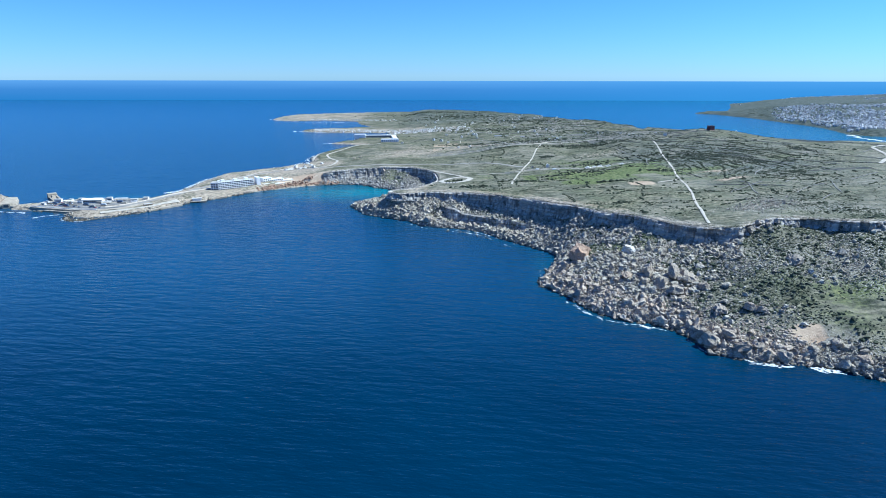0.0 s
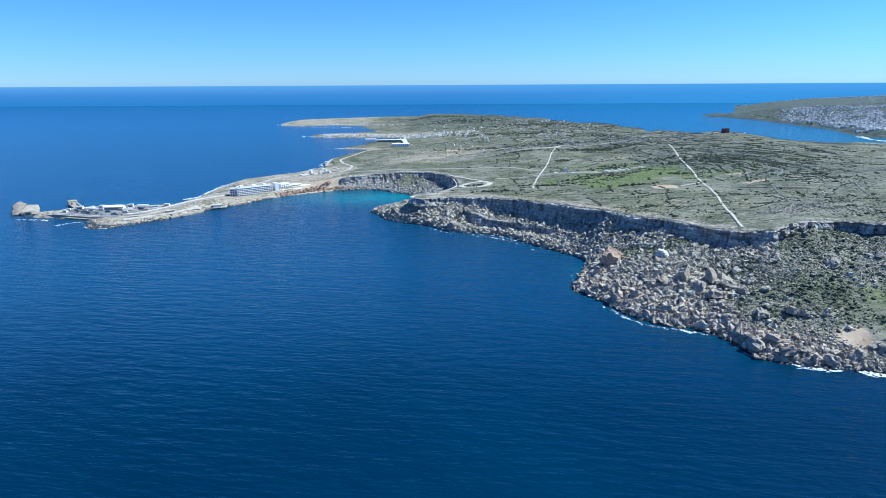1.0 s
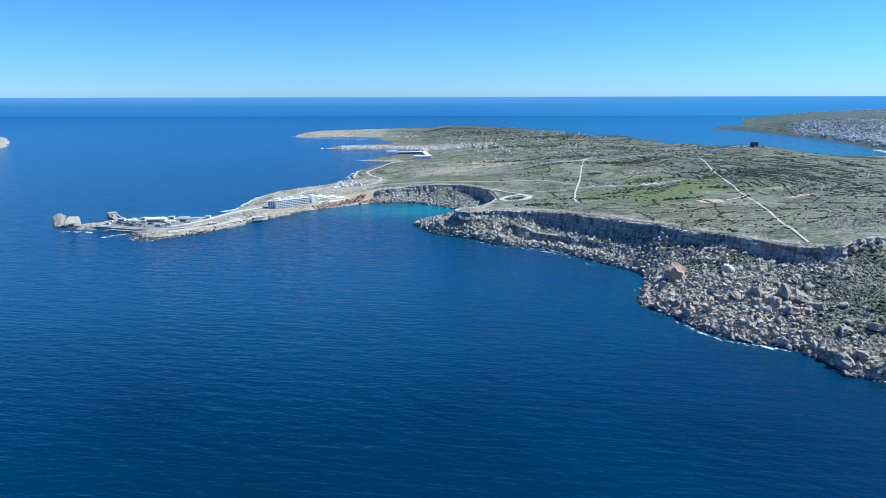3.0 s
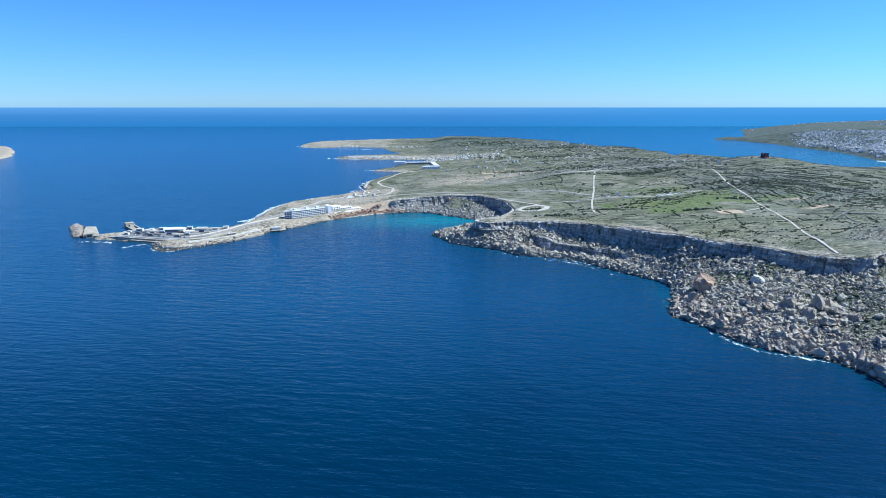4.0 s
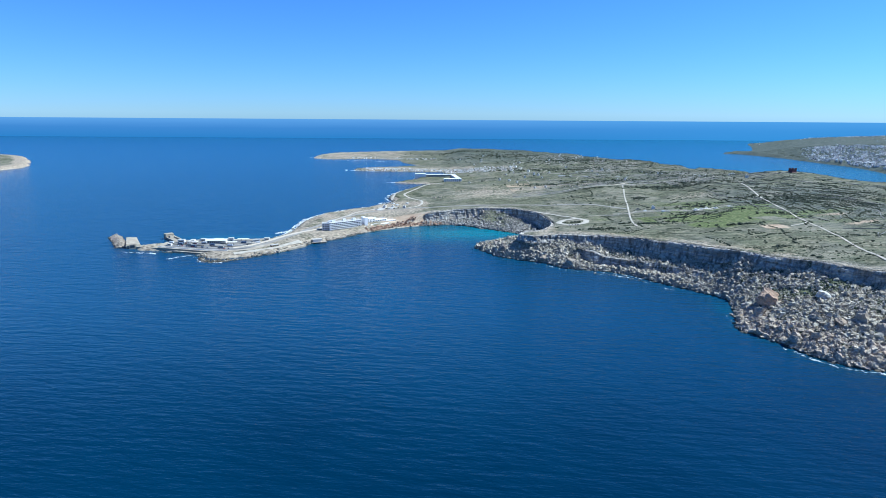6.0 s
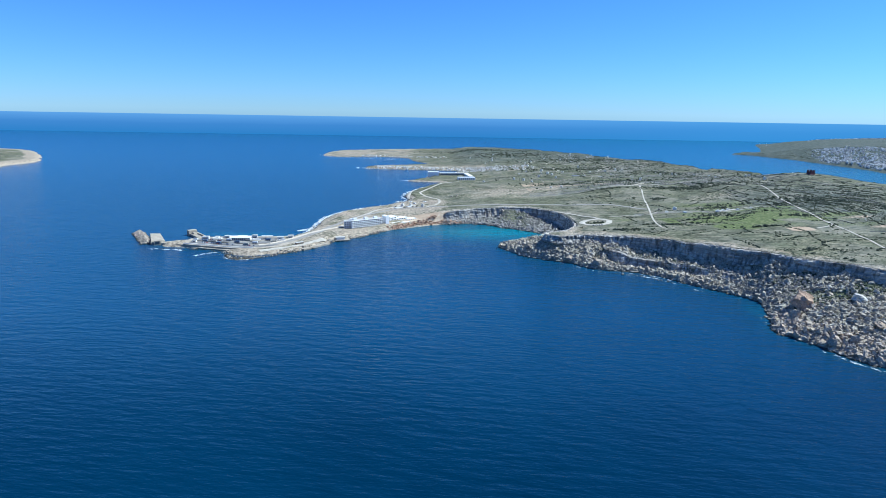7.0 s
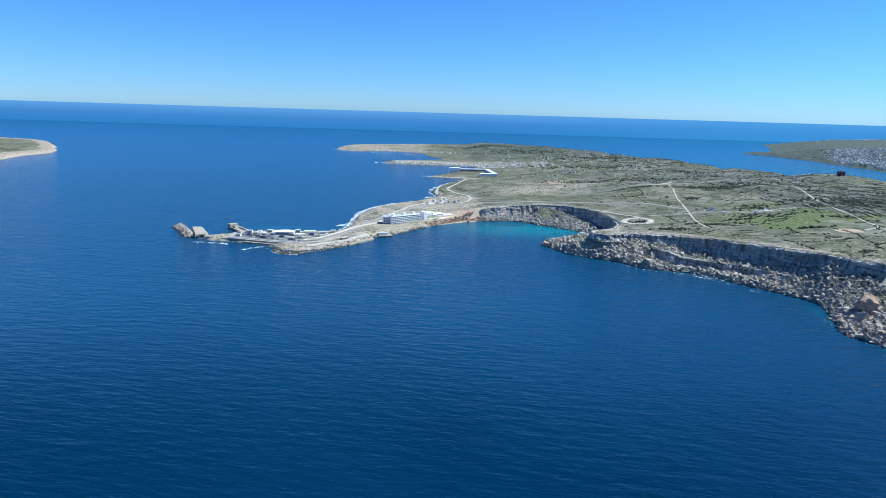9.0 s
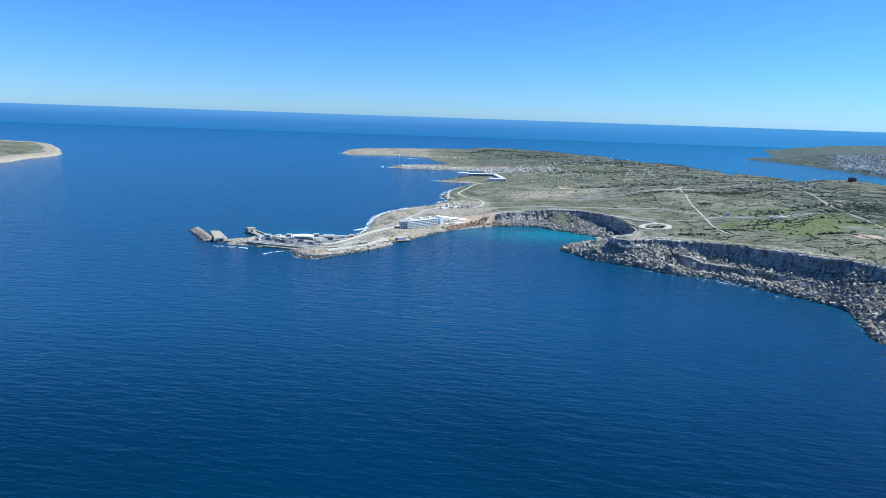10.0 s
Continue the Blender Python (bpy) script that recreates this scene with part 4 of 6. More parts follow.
boulder(217, 481, 13, 9, 330, 6, "long tilted limestone slab in shade", 0.6, -0.3)
boulder(191, 475, 9.6, 8.5, 220, 7, "angular buff limestone boulder", 0.65)
boulder(199, 463, 10, 7.5, 260, 8, "broad weathered grey limestone boulder", 0.7)
boulder(168, 498, 6.8, 7.5, 160, 9, "blocky grey limestone boulder", 0.7)
boulder(222, 463, 6.9, 7.8, 80, 0, "blocky limestone boulder in shade", 0.8)
boulder(177.5, 481, 6.7, 6, 10, 2, "low grey limestone boulder", 0.7)
boulder(158.5, 497, 6, 6.8, 110, 5, "weathered grey limestone boulder", 0.6)
boulder(308, 481, 10.5, 7.5, 10, 5, "dark sloping limestone boulder", 0.5, 0.3)
boulder(221, 427, 7.6, 5.6, 200, 1, "broad limestone boulder in scrub", 0.7)
boulder(243, 424, 6.6, 6.6, 50, 3, "grey limestone boulder in scrub", 0.7)
boulder(249, 418, 5.1, 5.6, 280, 4, "grey limestone boulder in scrub", 0.7)
boulder(200, 394, 8.1, 10.5, 15, 6, "great sea-washed dark limestone boulder", 0.75)
boulder(195.6, 384, 5.1, 7, 70, 7, "sea-washed dark limestone boulder", 0.8)
boulder(198, 407.5, 6.1, 7.6, 140, 8, "sea-washed limestone boulder by the inlet", 0.8)
boulder(217.6, 381, 7.1, 9.6, 300, 9, "great sea-washed limestone boulder", 0.75)
boulder(230, 381, 6.2, 5.8, 190, 0, "sea-washed limestone boulder by the surf", 0.8)
boulder(243, 373, 8.1, 6.6, 33, 1, "broad dark limestone boulder by the surf", 0.75)
boulder(213, 396, 6.2, 7, 260, 2, "weathered limestone boulder near the shore", 0.8)
boulder(123.5, 493, 6.7, 7.2, 88, 3, "buff limestone boulder near the shore", 0.7)
boulder(140.6, 487, 5.8, 6.8, 310, 4, "buff limestone boulder near the shore", 0.7)
boulder(164.7, 446, 5.5, 5.4, 12, 5, "pale limestone boulder near the shore", 0.8)
boulder(85, 757, 9.2, 5.8, 12, 7, "flat pale limestone boulder on the ledge", 0.6)
boulder(-18, 767, 9.3, 9.5, 200, 8, "great rounded limestone boulder at the water", 0.7)
boulder(-50.6, 797, 6.4, 7.2, 130, 9, "grey limestone boulder at the water", 0.7)
boulder(-103, 838, 7.6, 6.6, 60, 0, "buff limestone boulder on the low point", 0.6)
boulder(-131, 871, 4, 6.2, 10, 1, "dark sea-washed stack off the point", 0.6)
boulder(40, 727, 4, 5, 250, 2, "pale limestone rock standing in the sea", 0.7)
boulder(155, 518, 5.6, 6, 170, 6, "grey limestone boulder among smaller rubble", 0.7)
boulder(197, 434, 6.6, 6.4, 240, 7, "rounded limestone boulder near the shore", 0.7)
boulder(282.5, 377, 6, 5.6, 100, 8, "weathered limestone boulder near the surf", 0.7)
boulder(291.6, 360, 5.9, 5.4, 20, 9, "sea-washed limestone boulder above the surf", 0.7)
boulder(296, 536, 5.5, 7.5, 30, 4, "pale weathered block at the broken rim", 0.8)
boulder(305, 542, 4.6, 6.0, 130, 6, "pale weathered block at the broken rim", 0.8)
boulder(313, 538, 4.0, 5.0, 220, 1, "buff weathered block at the broken rim", 0.8)
boulder(324, 543, 4.8, 5.5, 310, 8, "buff weathered block at the broken rim", 0.8)
boulder(-112, 1118, 4.0, 7.0, 20, 3, "white weathered block on the cove rim", 0.8)
boulder(265, 374, 5.4, 5.4, 350, 3, "sea-washed limestone boulder above the surf", 0.7)

# stones along the harbour and cove shore
def shore_stones(name, pts, n, width, lo, hi, mat, label, seed):
    rng = np.random.default_rng(seed)
    p = curve(pts, 2.0)
    at = rng.integers(0, len(p), n)
    q = p[at] + rng.normal(0, width, (n, 2))
    z = np.maximum(lie(q[:, 0], q[:, 1])[0], -0.6)
    r = lo + (hi - lo) * rng.uniform(0, 1, n) ** 2.5
    return tagged(part(name, strew(name, ROCKS_SMALL, np.stack([q[:, 0], q[:, 1], z + 0.2 * r], 1), r, 0.9, mat, seed)), label, "rocks", kind="stuff")


shore_stones("shore_rocks", [(-200, 1080), (-240, 1074), (-290, 1044), (-320, 1016)], 520, 5.0, 0.8, 3.2, RUST, "rusty orange rocks along the low shore", 5)
shore_stones("shore_rocks", [(-330, 1004), (-370, 947), (-398, 924), (-430, 868), (-467, 826), (-512, 793), (-534, 800), (-552, 834)], 900, 3.0, 0.6, 2.2, ROCK, "weathered rocks along the harbour shore", 6)
shore_stones("shore_rocks", [(-470, 960), (-459, 985), (-456, 1047), (-456, 1102), (-424, 1199), (-396, 1234), (-345, 1290), (-305, 1380), (-318, 1424), (-309, 1504)], 700, 3.5, 0.6, 2.0, ROCK, "low rocks on the open shore", 8)
shore_stones("reef_rocks", [(-150, 890), (-128, 868), (-92, 838), (-55, 790), (-10, 750), (30, 728), (60, 695)], 110, 4.5, 0.5, 2.2, ROCK, "small rocks awash off the boulder shore", 9)


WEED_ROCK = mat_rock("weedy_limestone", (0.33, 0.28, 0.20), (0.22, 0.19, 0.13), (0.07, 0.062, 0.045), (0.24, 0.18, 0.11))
shore_stones("reef_rocks", [(-541, 812), (-529, 800), (-514, 796), (-500, 806)], 420, 4.5, 0.5, 1.8, WEED_ROCK, "low weedy brown rocks awash before the quay", 14)
shore_stones("shore_rocks", [(-660, 852), (-640, 846), (-616, 850), (-590, 846), (-560, 836)], 240, 2.2, 0.5, 1.4, WEED_ROCK, "dark wet rocks under the quay edge", 15)
shore_stones("shore_rocks", [(-590, 934), (-560, 938), (-520, 934), (-480, 928)], 240, 2.5, 0.5, 1.5, ROCK, "pale rocks along the outer quay edge", 16)
shore_stones("stone_heap", [(318, 594), (340, 612), (364, 632), (392, 660)], 900, 13.0, 0.35, 1.5, ROCK, "grey stones cleared from the heath into heaps", 12)


# ---- scrub ----
def bush_shape(seed, level):
    rng = random.Random(seed)
    bm = bmesh.new()
    bmesh.ops.create_icosphere(bm, subdivisions=level, radius=1)
    bmesh.ops.delete(bm, geom=[v for v in bm.verts if v.co.z < -0.5], context="VERTS")
    for v in bm.verts:
        v.co *= rng.uniform(0.62, 1.25)
        v.co.z = v.co.z * 0.8 + 0.2
    bmesh.ops.triangulate(bm, faces=bm.faces[:])
    bm.verts.index_update()
    vs = np.array([v.co[:] for v in bm.verts])
    fs = np.array([[v.index for v in f.verts] for f in bm.faces])
    bm.free()
    return vs, fs


BUSHES = [bush_shape(300 + i, 1) for i in range(8)]
TUFTS = [(np.vstack([np.stack([np.cos(a) * q, np.sin(a) * q, 0 * a - 0.1], 1), np.stack([np.cos(a + 0.5) * q * 0.7, np.sin(a + 0.5) * q * 0.7, 0.65 + 0.2 * q], 1)[::2], [[0.1, -0.1, 1.1]]]),
          np.array([(0, 1, 6), (1, 2, 6), (2, 3, 7), (3, 4, 7), (4, 5, 8), (5, 0, 8), (1, 2, 6), (0, 6, 8), (2, 7, 6), (4, 8, 7), (6, 7, 9), (7, 8, 9), (8, 6, 9)]))
         for a, q in ((np.linspace(0, 2 * np.pi, 6, endpoint=False), 0.75 + 0.35 * np.random.default_rng(360 + i).uniform(0, 1, 6)) for i in range(6))]
BUSHES_BIG = [bush_shape(330 + i, 2) for i in range(8)]


def mat_bush():
    m, nt, b = material("mediterranean_scrub", 0.9, 0.1)
    per = add(nt, "NewGeometry").outputs["Random Per Island"]
    c = ramp(nt, per, (0.0, (0.044, 0.056, 0.036)), (0.4, (0.076, 0.090, 0.056)), (0.8, (0.116, 0.126, 0.084)), (1.0, (0.170, 0.168, 0.112)))
    c = mix(nt, ramp(nt, noise_node(nt, 1.6, 3), (0.35, 0.6), (0.65, 0.0)), c, (0.028, 0.036, 0.020))
    nt.links.new(c, b.inputs["Base Color"])
    bump(nt, b, noise_node(nt, 2.5, 3), 0.6, 0.8)
    return m


SCRUB = mat_bush()


def build_scrub():
    x, y, z, dc, dp, rng = scree_points(150000, -150, 470, 335, 1122, 27)
    keep = rng.uniform(0, 1, len(x)) < np.where(y < 950, 1.0, 0.8 * (x > -90)) * step(6, 40, dc) * (-1.2 * np.exp(-(((x - 271) / 17) ** 2 + ((y - 387) / 11) ** 2)) - 0.35 * np.exp(-(((x - 298) / 30) ** 2 + ((y - 428) / 24) ** 2)) + 0.5 * np.exp(-(((x - 192) / 38) ** 2 + ((y - 572) / 24) ** 2)) + 0.36 * step(170, 300, x) + 0.55 + 0.4 * (1 - step(8, 48, -dp)) * (x > 60) - 0.9 * np.exp(-(((x - 322) / 26) ** 2 + ((y - 404) / 24) ** 2)) - 0.8 * fbm(x, y, 45, 3, 81) + 0.5 * fbm(x, y, 20, 3, 91))
    r = 0.6 + 0.5 * rng.pareto(3.0, len(x))
    tagged(part("scrub", strew("scrub", BUSHES, np.stack([x, y, z - 0.1], 1)[keep], np.minimum(r, 2.6)[keep], 0.8, SCRUB, 31)), "dark green shrubs growing among the boulders", "scrub", kind="stuff")
    rng = np.random.default_rng(33)
    n = 190000
    y = 480 + 2700 * rng.uniform(0, 1, n) ** 1.9
    x = rng.uniform(-330, 420, n) + rng.uniform(0, 1, n) * (y - 380) * 0.75
    z, dc, dp = lie(x, y)
    rows = np.sin((z * 1.9 + fbm(x, y, 60, 3, 95) * 5.0)) * step(300, 420, x)
    patch = fbm(x, y, 110, 4, 93) + 0.25 * rows
    hill = np.exp(-(((x - 510) / 150) ** 2 + ((y - 1020) / 190) ** 2)) - 0.35 * np.exp(-(((x - 230) / 140) ** 2 + ((y - 800) / 120) ** 2))
    chance = np.clip(0.10 + 0.08 * step(1100, 1400, y) + 0.9 * patch + 1.0 * hill + 0.3 * step(1150, 1500, y) + 0.25 * step(2100, 2500, y) - 0.5 * np.exp(-(((x - 60) / 130) ** 2 + ((y - 1040) / 110) ** 2)) - 0.8 * np.exp(-(((x + 60) / 190) ** 2 + ((y - 1400) / 170) ** 2)), 0.012, 0.8)
    keep = (rng.uniform(0, 1, n) < chance) & (dp > 10 + 10 * fbm(x, y, 25, 2, 97)) & (dc > 25) & ~((x < -180) & (y < 1250))
    r = (0.6 + 0.6 * rng.pareto(3.0, n)) * (1 + 0.5 * step(1200, 2500, y))
    r = np.minimum(r, 4.0)
    P = np.stack([x, y, z - 0.1], 1)
    far = keep & (y > 1250)
    keep = keep & ~far
    tagged(part("scrub", strew("scrub", TUFTS, P[far], r[far], 0.7, SCRUB, 38)), "dark evergreen scrub dotted over the northern fields", "scrub", kind="stuff")
    tagged(part("scrub", strew("scrub", BUSHES, P[keep], r[keep], 0.62, SCRUB, 35)), "dark evergreen scrub dotted over the grey-green heath", "scrub", kind="stuff")
    # hedges along old field edges
    rows = []
    for _ in range(300):
        py = 640 + 2000 * rng.uniform() ** 1.8
        px = rng.uniform(-120, 330) + rng.uniform() * (py - 380) * 0.6
        a = rng.normal(0.05, 0.35) if rng.uniform() < 0.8 else rng.normal(1.5, 0.2)
        k = int(rng.integers(8, 34))
        t = np.sort(rng.uniform(0, k * rng.uniform(1.6, 3.0), k))
        bend = rng.normal(0, 0.004)
        rows.append(np.stack([px + np.cos(a) * t - np.sin(a) * bend * t * t + rng.normal(0, 1.0, k), py + np.sin(a) * t + np.cos(a) * bend * t * t + rng.normal(0, 0.8, k)], 1))
    for _ in range(210):                                       # thorn rows on the hill terraces
        px, py = rng.normal(500, 85), rng.normal(1020, 120)
        k = int(rng.integers(10, 30))
        a, e, row = 0.0, 8.0, []
        for i in range(k):
            if i % 5 == 0:
                a = math.atan2(ground_z(px, py + e) - ground_z(px, py - e), ground_z(px + e, py) - ground_z(px - e, py)) + math.pi / 2
            px, py = px + 2.0 * math.cos(a), py + 2.0 * math.sin(a)
            row.append((px + rng.normal(0, 0.6), py + rng.normal(0, 0.6)))
        rows.append(np.array(row))
    q = np.vstack(rows)
    z, dc, dp = lie(q[:, 0], q[:, 1])
    ok = (dc > 25) & (dp > 14) & ~((q[:, 0] < 70) & (q[:, 1] < 1080) & (q[:, 1] > 930))
    r = rng.uniform(0.7, 1.9, len(q)) * (1 + 0.5 * step(1200, 2400, q[:, 1]))
    tagged(part("hedge_scrub", strew("hedge_scrub", TUFTS, np.stack([q[:, 0], q[:, 1], z - 0.1], 1)[ok], r[ok], 0.8, SCRUB, 36)), "straggling dark hedges along old field edges", "scrub", kind="stuff")
    # denser thickets and small trees
    groves = [(216, 682, 7, 5, 26), (300, 1292, 90, 24, 190), (370, 1265, 50, 16, 70), (400, 1100, 60, 20, 60), (250, 955, 60, 14, 40), (140, 900, 60, 8, 26), (214, 1179, 15, 12, 60), (150, 1290, 40, 10, 50), (44, 857, 34, 5, 34), (300, 1070, 40, 10, 40), (280, 1046, 26, 10, 36), (22, 936, 15, 9, 22), (420, 1060, 60, 20, 70), (340, 925, 30, 6, 26), (250, 838, 40, 4, 30), (190, 928, 30, 5, 22), (100, 905, 30, 4, 18), (90, 1520, 120, 25, 110), (260, 1560, 130, 30, 110),
              (180, 1950, 190, 70, 160), (330, 2300, 190, 120, 190), (60, 2600, 220, 120, 220), (-60, 2900, 220, 90, 190), (480, 1800, 110, 60, 120)]
    pts = []
    for gx, gy, sx, sy, k in groves:
        pts.append(np.stack([rng.normal(gx, sx * 0.5, k), rng.normal(gy, sy * 0.5, k)], 1))
    q = np.vstack(pts)
    z, dc, dp = lie(q[:, 0], q[:, 1])
    ok = (dc > 15) & (dp > 8)
    r = rng.uniform(1.0, 2.7, len(q)) * (1 + 0.6 * step(1300, 2500, q[:, 1]))
    tagged(part("thicket", strew("thicket", BUSHES_BIG, np.stack([q[:, 0], q[:, 1], z], 1)[ok], r[ok], 1.0, SCRUB, 37)), "dense dark thickets of low trees and tall shrubs", "thicket", kind="stuff")


build_scrub()


# ---- field walls ----
def build_walls(seed, count, hillside, mat, label):
    rng = np.random.default_rng(seed)
    vs, fs, base = [], [], 0
    for k in range(count):
        if k < hillside:
            px, py = rng.uniform(330, 860), rng.uniform(640, 1300)
        else:
            py = 1330 + 1350 * rng.uniform() ** 1.4
            px = rng.uniform(-60, 330) + rng.uniform() * (py - 800) * 0.45
        if k >= hillside:
            a = (0.05 if rng.uniform() < 0.85 else 1.45) + rng.normal(0, 0.1)
        else:
            e = 6.0
            gz = lie(np.array([px - e, px + e, px, px]), np.array([py, py, py - e, py + e]))[0]
            a = math.atan2(gz[3] - gz[2], gz[1] - gz[0]) + math.pi / 2 + rng.normal(0, 0.08)
        line = []
        for _ in range(int(rng.integers(8, 26))):
            line.append((px, py))
            px, py = px + 4.5 * math.cos(a), py + 4.5 * math.sin(a)
            a += rng.normal(0, 0.04)
        p = np.array(line)
        z, dc, dp = lie(p[:, 0], p[:, 1])
        if dc.min() < 30 or dp.min() < 15:
            continue
        d = np.gradient(p, axis=0)
        d /= np.linalg.norm(d, axis=1)[:, None]
        nrm = np.stack([-d[:, 1], d[:, 0]], 1)
        h = 0.5 + 0.4 * rng.uniform(0, 1, len(p))
        w = 0.5 if hillside else 0.4 + 0.4 * (p[:, 1].mean() > 1700)
        prof = [(-w * 1.2, -0.5), (-w, 1.0), (w, 1.0), (w * 1.2, -0.5)]
        for off, up in prof:
            q = p + nrm * off
            vs.append(np.stack([q[:, 0], q[:, 1], z + np.where(up > 0, h, up)], 1))
        n = len(p)
        idx = base + np.arange(4 * n).reshape(4, n)
        fs.append(np.stack([idx[:-1, :-1], idx[1:, :-1], idx[1:, 1:], idx[:-1, 1:]], -1).reshape(-1, 4))
        base += 4 * n
    me = mesh_from("field_walls", np.vstack(vs), np.vstack(fs), mat)
    tagged(part("field_walls", me), label, "stone wall", kind="stuff")


build_walls(41, 100, 95, STONE_WALL, "low dry-stone walls along hillside terraces")
# paler copy of the wall stone, sunlight put into its colour
build_walls(43, 330, 0, mat_plain("sunlit_rubble", (0.60, 0.53, 0.42), 0.95, 0.3, 0.5), "pale rubble walls between small northern fields")


def boundary_wall(points, label, high=0.8):
    p = curve(points, 5)
    d = np.gradient(p, axis=0)
    d /= np.linalg.norm(d, axis=1)[:, None]
    n = np.stack([-d[:, 1], d[:, 0]], 1)
    z = np.array([ground_z(*q) for q in p])
    v = np.vstack([np.stack([*(p + n * o).T, z + h], 1) for o, h in ((-1.0, -0.8), (-0.8, high), (0.8, high), (1.0, -0.8))])
    idx = np.arange(len(v)).reshape(4, -1)
    quads = np.stack([idx[:-1, :-1], idx[1:, :-1], idx[1:, 1:], idx[:-1, 1:]], -1).reshape(-1, 4)
    return tagged(part("boundary_wall", mesh_from("boundary_wall", v, quads, BUFF_WALL)), label, "wall", "farm walls")


BUFF_WALL = mat_plain("pale_stone_wall", (0.70, 0.61, 0.46), 0.9, 0.25, 0.3)
boundary_wall([(140, 1016), (168, 1014), (200, 1006), (240, 1006)], "pale limestone farm boundary wall", 0.9)
boundary_wall([(195, 1006), (197, 996), (203, 988)], "short pale limestone wall by the farm lane", 0.9)
boundary_wall([(300, 1016), (330, 1018), (352, 1012)], "pale limestone wall beside the farmyard", 0.9)
boundary_wall([(110, 1010), (130, 1008), (150, 1010)], "low pale limestone field wall", 1.0)
boundary_wall([(60, 990), (90, 996), (118, 998)], "low pale limestone field wall", 0.9)
boundary_wall([(-30, 1300), (60, 1306), (140, 1316), (205, 1336), (262, 1400)], "buff limestone wall along the country lane", 1.6)


# ---- surf ----
def build_foam():
    rng = np.random.default_rng(51)
    seams = [([(212, 376), (227, 368), (240, 364.5)], 26, 1.7), ([(258, 361), (264, 358), (268, 356)], 14, 2.2), ([(276, 353), (284, 350), (296, 345)], 12, 1.4), ([(194, 386), (190, 396), (190, 408)], 8, 1.0), ([(180, 424), (172, 429), (155, 436), (136, 444)], 34, 1.2), ([(133, 445), (124, 460), (111, 489)], 24, 1.1), ([(101, 505), (97, 526), (99, 548), (101, 575)], 14, 0.8),
             ([(95, 664), (49, 728), (0, 748), (-40, 786), (-85, 842), (-140, 890)], 70, 1.2), ([(80, 664), (40, 722), (-8, 740), (-50, 778), (-96, 834)], 46, 1.0), ([(-470, 964), (-464, 990), (-462, 1040), (-464, 1064), (-463, 1104), (-451, 1156), (-431, 1203), (-402, 1240), (-360, 1280)], 520, 2.3),
             ([(-330, 1340), (-312, 1375), (-327, 1421), (-316, 1504), (-290, 1580), (-252, 1662)], 130, 2.4), ([(-500, 792), (-528, 789), (-545, 804), (-556, 828)], 22, 1.6), ([(-590, 808), (-578, 822), (-566, 830)], 12, 1.8), ([(-677, 852), (-644, 845), (-619, 842)], 22, 1.8), ([(-480, 996), (-470, 1010), (-452, 1035)], 16, 3.0), ([(-325, 1768), (-345, 1762)], 12, 3.5), ([(-515, 2150), (-530, 2155), (-480, 2128), (-400, 2118)], 26, 4),
             ([(-780, 2740), (-790, 2756), (-700, 2655), (-560, 2600), (-420, 2570)], 34, 5), ([(1440, 2040), (1412, 1990), (1395, 1850)], 30, 8), ([(1510, 3040), (1522, 3230)], 12, 10), ([(1110, 1796), (1200, 1782), (1300, 1770)], 26, 4)]
    vs, fs, base = [], [], 0
    for pts, n, size in seams:
        p = curve(pts, 2.0)
        for _ in range(n):
            j = int(rng.integers(0, len(p) - 1))
            c = p[j] + rng.normal(0, size * 0.9, 2)
            a = math.atan2(p[j + 1][1] - p[j][1], p[j + 1][0] - p[j][0]) + rng.normal(0, 0.3)
            grow = min(0.45 + 0.35 * rng.pareto(1.6), 2.2)
            rx, ry = grow * size * rng.uniform(0.8, 3.2), grow * size * rng.uniform(0.4, 0.9)
            k = 14
            th = np.linspace(0, 2 * np.pi, k, endpoint=False)
            rr = rng.uniform(0.5, 1.15, k)
            ex, ey = np.cos(th) * rx * rr, np.sin(th) * ry * rr
            ring = np.stack([c[0] + ex * math.cos(a) - ey * math.sin(a), c[1] + ex * math.sin(a) + ey * math.cos(a), np.full(k, 0.10)], 1)
            vs.append(np.vstack([ring, [[c[0], c[1], 0.30]]]))
            fs.append(np.stack([np.arange(k), (np.arange(k) + 1) % k, np.full(k, k)], 1) + base)
            base += k + 1
    me = mesh_from("surf", np.vstack(vs), np.vstack(fs), FOAM, True)
    tagged(part("surf", me), "white surf breaking along the rocks", "foam", kind="stuff")


build_foam()


# ---- buildings ----
ROOF_GREY = mat_plain("roof_screed", (0.47, 0.45, 0.40), 0.9, 0.2, 0.3)
PALE_RENDER = mat_plain("pale_render", (0.72, 0.69, 0.62), 0.85, 0.15, 0.1)
BUFF = mat_plain("globigerina_stone", (0.55, 0.47, 0.34), 0.9, 0.2, 0.4)
DOOR_GREEN = mat_plain("painted_door", (0.08, 0.13, 0.12), 0.5, 0.2, 0.5)


